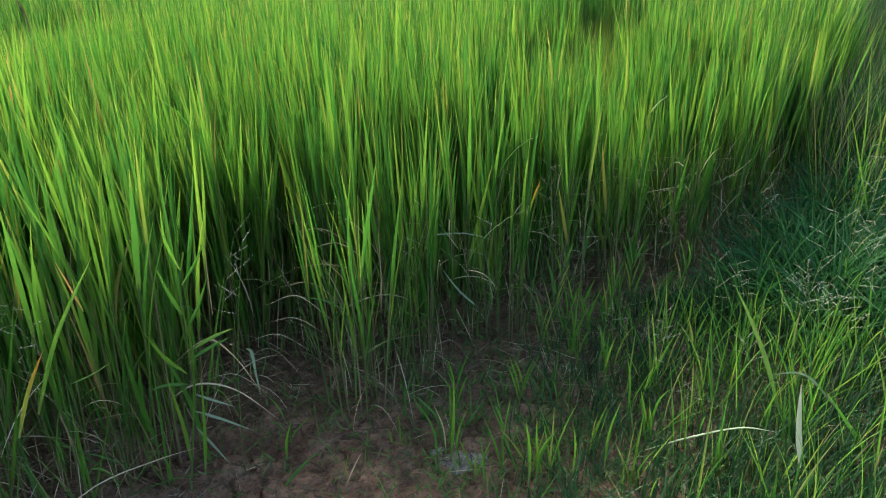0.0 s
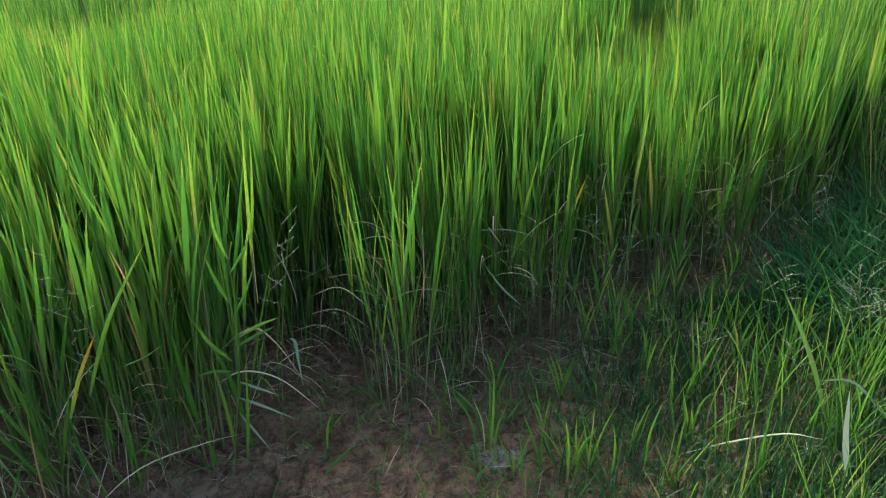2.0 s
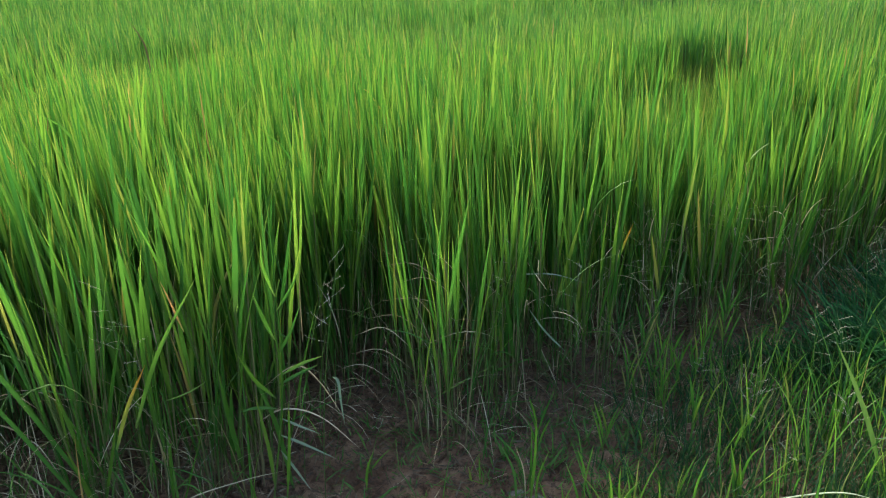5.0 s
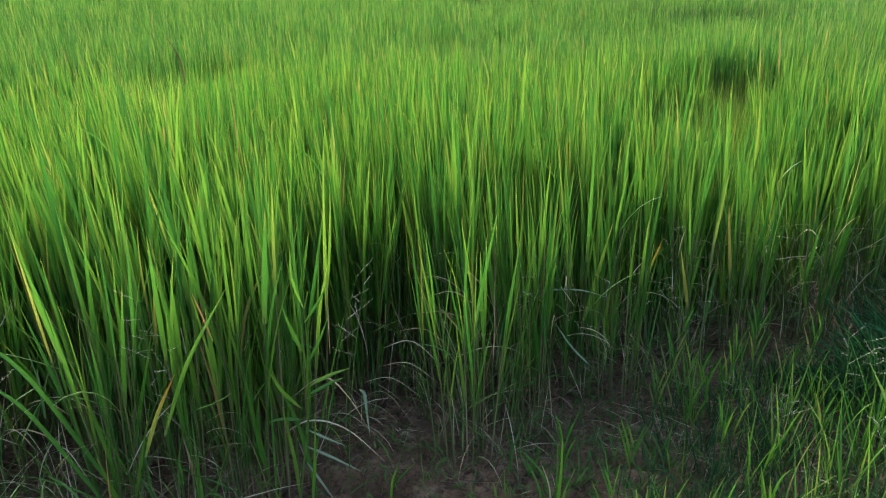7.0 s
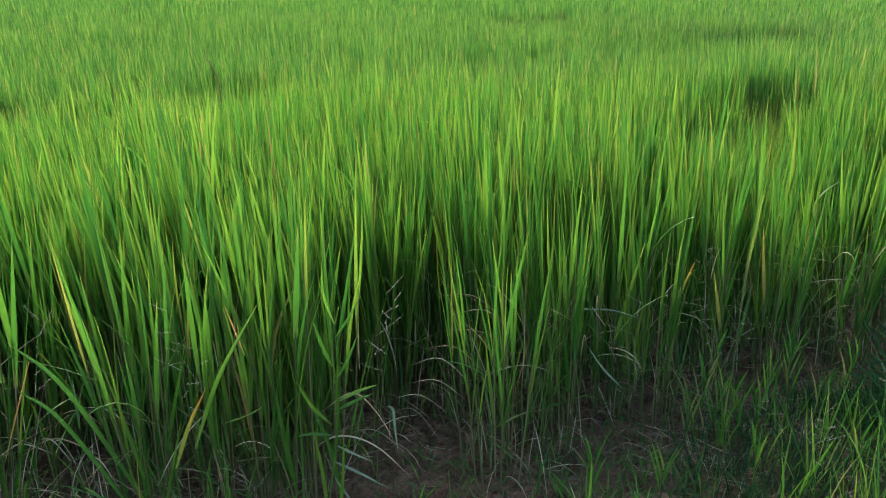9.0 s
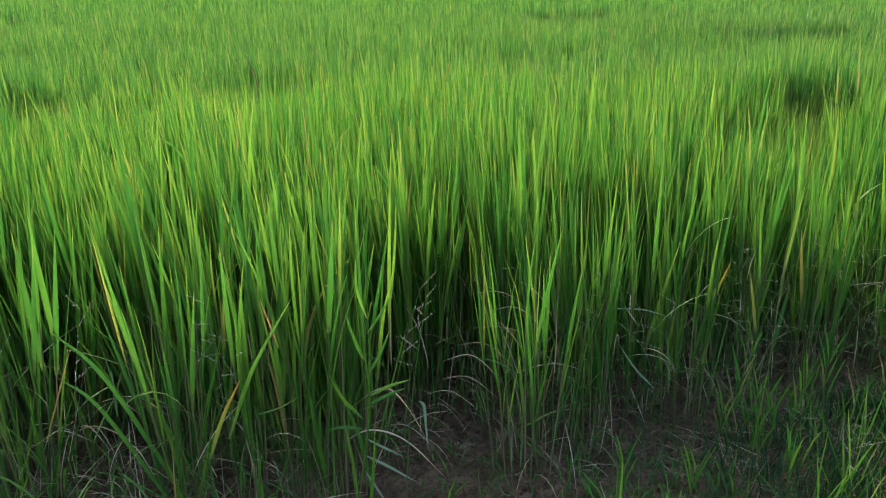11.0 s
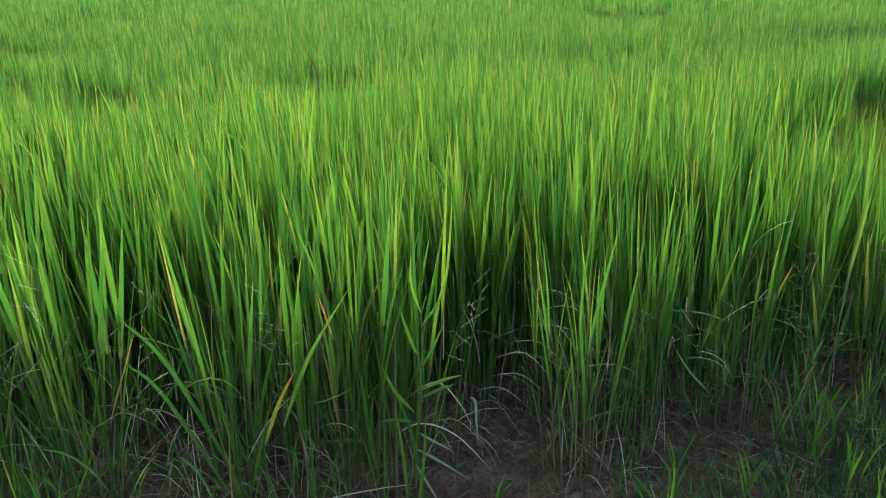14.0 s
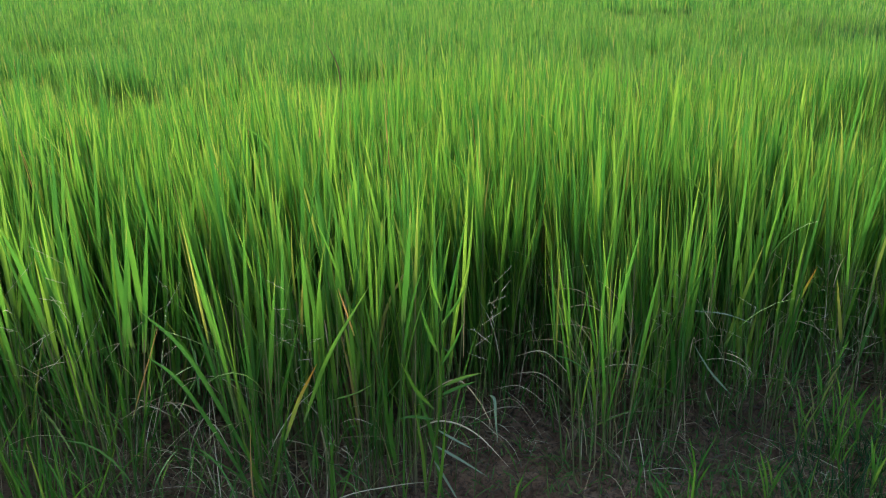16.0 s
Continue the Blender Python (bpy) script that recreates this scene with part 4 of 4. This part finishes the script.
def seed_grass(base, tall, lean, az, branches, spread):
    """A wild grass stem with an open head of small pale seeds."""
    base = np.array([base[0], base[1], float(ground_height(base[0], base[1]))])
    ob = thing("seed_grass", base, "thin wild grass stem with an open pale seed head", "grass", "seeding grasses")
    way = np.array([math.cos(az), math.sin(az), 0])
    pts = [base + way * lean * s ** 2 + np.array([0, 0, tall * s]) for s in (0, 0.35, 0.7, 1.0)]
    local(ob, base, tube(pts, 0.0026, 8, 4), weed_green, "stem")
    for k in range(branches):
        s = 0.72 + 0.28 * k / max(1, branches - 1)
        at = base + way * lean * s ** 2 + np.array([0, 0, tall * s])
        b = rng.uniform(0, 6.28)
        reach = spread * rng.uniform(0.6, 1.1) * (1.25 - 0.5 * (s - 0.72) / 0.28)
        end = at + np.array([math.cos(b) * reach, math.sin(b) * reach, reach * rng.uniform(0.25, 0.9)])
        head = [prisms([at], [end], 0.0008, 3, 0.6)]
        n = int(rng.integers(5, 9))
        u = np.linspace(0.2, 1.0, n)[:, None]
        spots = at + (end - at) * u + rng.normal(0, 0.0015, (n, 3))
        d = (end - at) / np.linalg.norm(end - at) + rng.normal(0, 0.4, (n, 3))
        head.append(prisms(spots, spots + d * 0.0045, 0.0014, 4, 0.5))
        local(ob, base, joined(head), seed_mat, "seed_branch")
    leaf_at = base + np.array([0, 0, tall * 0.3])
    b = rng.uniform(0, 6.28)
    tip = leaf_at + np.array([math.cos(b) * 0.07, math.sin(b) * 0.07, 0.12])
    local(ob, base, ribbon([leaf_at, (leaf_at + tip) / 2 + np.array([0, 0, 0.02]), tip], 0.005, 6), bank_bright, "leaf")


for x, y, tall, lean, az, n, sp in [(0.39, 2.42, 0.42, 0.04, 2.6, 5, 0.06), (0.42, 2.4, 0.40, 0.06, 0.2, 5, 0.06), (0.55, 2.28, 0.2, 0.01, 0, 5, 0.05), (0.86, 2.77, 0.28, 0.02, 1, 4, 0.05),
                                    (1.05, 1.95, 0.45, 0.06, 2.5, 6, 0.06), (1.0, 1.97, 0.6, 0.08, 0.5, 6, 0.07), (0.82, 2.08, 0.45, 0.04, 2.2, 6, 0.06), (1.13, 1.9, 0.42, 0.06, 0.4, 6, 0.06),
                                    (1.2, 2.15, 0.5, 0.08, 0.3, 6, 0.07), (1.3, 2.3, 0.55, 0.1, 0.8, 6, 0.07), (0.95, 2.2, 0.36, 0.05, 3.0, 5, 0.06), (0.7, 1.78, 0.2, 0.03, 2.8, 4, 0.05),
                                    (0.62, 2.0, 0.25, 0.03, 1.0, 4, 0.05), (1.4, 2.5, 0.55, 0.08, 1.2, 6, 0.07), (1.15, 2.6, 0.4, 0.06, 2.0, 5, 0.06), (0.35, 2.0, 0.16, 0.03, 0.5, 4, 0.04),
                                    (-0.6, 1.8, 0.66, 0.1, 0.2, 4, 0.07), (-0.86, 1.55, 0.60, 0.05, 2.9, 5, 0.07), (-0.8, 1.6, 0.2, 0.05, 2.6, 5, 0.06), (-0.42, 1.85, 0.18, 0.04, 0.4, 3, 0.04),
                                    (-1.3, 1.2, 0.82, 0.05, 2.0, 6, 0.08), (-1.34, 1.16, 0.76, 0.08, 3.0, 6, 0.08), (-1.2, 1.3, 0.75, 0.08, 0.6, 6, 0.07), (-0.88, 1.52, 0.7, 0.08, 2.8, 5, 0.07),
                                    (-0.52, 1.72, 0.68, 0.06, 0.3, 5, 0.06), (0.1, 2.25, 0.52, 0.06, 0.2, 4, 0.06), (-0.1, 2.2, 0.6, 0.05, 0.4, 4, 0.05), (0.3, 2.45, 0.62, 0.06, 0.3, 4, 0.05)]:
    seed_grass((x, y), tall, lean, az, n, sp)
for _ in range(20):
    x = rng.uniform(0.6, 1.6)
    seed_grass((x, rng.uniform(1.7, 2.35) + 0.35 * (x - 0.6)), rng.uniform(0.2, 0.42), rng.uniform(0.02, 0.1), rng.uniform(0, 6.28), int(rng.integers(4, 7)), rng.uniform(0.04, 0.07))

# ---- weeds and edges far across the field ----
def heads_place(n):
    i = rng.integers(0, 4, n)
    cx, cy = np.array([-0.52, 0.4, -0.1, 2.6])[i], np.array([4.9, 10.6, 11.5, 11.3])[i]
    return cx + rng.normal(0, 1, n) * np.array([0.2, 0.8, 1.0, 0.7])[i], cy + rng.normal(0, 1, n) * np.array([0.15, 0.35, 0.3, 0.3])[i]


grass_field("weed_patch", "brownish seeding weeds standing among the rice", 420, heads_place, purple_mat, (0.8, 1.0), (0.004, 0.009), (0.05, 0.06), (0.15, 0.15), 4, "weeds")
lone_blade("dead_stalk", [(-1.74, 3.5, 0.6), (-1.73, 3.46, 0.92), (-1.75, 3.44, 1.02), (-1.78, 3.42, 1.08)], 0.008, twig_mat, "withered grey stalk leaning out of the rice", "stalk", TO_CAM)


def gap_place(n):
    h = np.array(HOLLOWS)[rng.integers(0, len(HOLLOWS), n)]
    a, r = rng.uniform(0, 2 * np.pi, n), np.sqrt(rng.uniform(0, 1, n)) * 1.08
    return h[:, 0] + h[:, 2] * r * np.cos(a), h[:, 1] + h[:, 3] * r * np.sin(a)


grass_field("low_grass", "short dark grass filling gaps in the rice", 22000, gap_place, rice_leaf, (0.45, 0.74), (0.005, 0.011), (0.15, 0.12), (0.2, 0.2), 3)

def strip_place(n):
    x, y = rng.uniform(0.3, 5.0, n), rng.uniform(9.3, 13.5, n)
    keep = on_strip(x, y)
    return x[keep], y[keep]


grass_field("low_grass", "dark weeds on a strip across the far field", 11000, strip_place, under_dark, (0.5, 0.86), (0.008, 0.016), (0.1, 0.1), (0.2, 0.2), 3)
grass_field("low_grass", "paler tall grass on a strip across the far field", 900, strip_place, weed_green, (0.6, 0.95), (0.006, 0.011), (0.15, 0.15), (0.3, 0.2), 3)

# ---- a pale dried clod on the mud ----
def clod(x, y, rx, ry, high):
    """A flat, broken lump of pale mud with an uneven outline."""
    m, t, out = nodes_of("pale_mud")
    p = t.nodes.new("ShaderNodeBsdfPrincipled")
    p.inputs["Roughness"].default_value = 0.9
    t.links.new(ramp_of(t, noise_of(t, 60.0, 5.0, 0.7), [(0.35, (0.09, 0.075, 0.06)), (0.5, (0.17, 0.15, 0.125)), (0.65, (0.27, 0.25, 0.22))]), p.inputs["Base Color"])
    t.links.new(p.outputs[0], out.inputs[0])
    rings, n = 7, 36
    verts = []
    for i in range(rings + 1):
        f = i / rings
        for j in range(n):
            a = 2 * math.pi * j / n
            w = 1 + 0.35 * noise.noise(Vector((math.cos(a) * 1.6, math.sin(a) * 1.6, x))) + 0.12 * noise.noise(Vector((math.cos(a) * 5, math.sin(a) * 5, y)))
            px, py = x + rx * f * w * math.cos(a), y + ry * f * w * math.sin(a)
            rough = 0.006 * noise.noise(Vector((px * 40, py * 40, 0))) + 0.003 * noise.noise(Vector((px * 120, py * 120, 4)))
            verts.append((px, py, float(ground_height(px, py)) + high * (1 - f ** 4) + rough * (1 - f ** 6) - 0.006))
    quads = [(i * n + j, i * n + (j + 1) % n, (i + 1) * n + (j + 1) % n, (i + 1) * n + j) for i in range(rings) for j in range(n)]
    v = np.array(verts)
    base = np.array([x, y, float(ground_height(x, y))])
    ob = linked("mud_clod", mesh_of("mud_clod", v - base, quads, m))
    ob.location = base
    return tagged(ob, "flat broken lump of pale grey dried mud", "mud clod")


clod(0.07, 1.785, 0.085, 0.05, 0.01)
clod(0.0, 1.83, 0.03, 0.02, 0.006)

# ---- the far side of the field ----
def far_bund():
    """A low earth bank with a pale path on it, beyond the rice."""
    m, t, out = nodes_of("pale_path")
    p = t.nodes.new("ShaderNodeBsdfPrincipled")
    p.inputs["Roughness"].default_value = 0.9
    t.links.new(ramp_of(t, noise_of(t, 1.5, 5.0, 0.65), [(0.35, (0.07, 0.12, 0.04)), (0.65, (0.22, 0.21, 0.16))]), p.inputs["Base Color"])
    t.links.new(p.outputs[0], out.inputs[0])
    s = np.linspace(0, 1, 60)[:, None]
    line = np.array([[8.8, 14.0]]) * (1 - s) + np.array([[7.3, 60.0]]) * s
    line[:, 0] += 0.12 * np.sin(s[:, 0] * 19)
    rows = [(-0.55, 0.0), (-0.3, 0.42), (0.3, 0.44), (0.6, 0.0)]
    verts = np.stack([np.stack([line[:, 0] + dx, line[:, 1], 0 * line[:, 0] + dz - 0.03], -1) for dx, dz in rows], 1).reshape(-1, 3)
    quads = [(i * 4 + j, i * 4 + j + 1, (i + 1) * 4 + j + 1, (i + 1) * 4 + j) for i in range(59) for j in range(3)]
    tagged(linked("far_bund", mesh_of("far_bund", verts, quads, m)), "low earth bank with a pale path beyond the rice", "bank", kind="structure")
    n = 9000
    y = rng.uniform(9, 60, n)
    x = 10.2 - 0.02 * y + rng.normal(0, 0.25, n) + 0.2 * np.sin(y * 0.7)
    z = np.abs(rng.normal(0, 0.2, n)) * (0.6 + 0.5 * np.sin(y * 1.3))
    v, q, a = blades(np.stack([x, y, np.abs(z)], -1), rng.uniform(0, 6.28, n), rng.uniform(0.1, 1.2, n), rng.uniform(0, 0.8, n), rng.uniform(0.15, 0.45, n), rng.uniform(0.03, 0.08, n), 0, 2)
    tagged(linked("hedge", mesh_of("hedge", v, q, bank_dark, a)), "dark green low hedge far across the field", "hedge", kind="stuff")
    w, t, out = nodes_of("pond_water")
    p = t.nodes.new("ShaderNodeBsdfPrincipled")
    p.inputs["Base Color"].default_value, p.inputs["Roughness"].default_value = (0.05, 0.07, 0.07, 1), 0.12
    t.links.new(p.outputs[0], out.inputs[0])
    b = t.nodes.new("ShaderNodeBump")
    b.inputs["Strength"].default_value = 0.15
    t.links.new(noise_of(t, 3.0), b.inputs["Height"])
    t.links.new(b.outputs[0], p.inputs["Normal"])
    ys = np.linspace(10, 62, 40)
    verts = np.concatenate([np.stack([11.2 + 0.4 * np.sin(ys * 0.5), ys, 0 * ys + 0.03], -1), np.stack([22.0 + 0.8 * np.sin(ys * 0.3), ys, 0 * ys + 0.03], -1)])
    tagged(linked("flooded_field", mesh_of("flooded_field", verts, [(i, i + 40, i + 41, i + 1) for i in range(39)], w)), "still water standing on a flooded field beyond the hedge", "water", kind="structure")


far_bund()
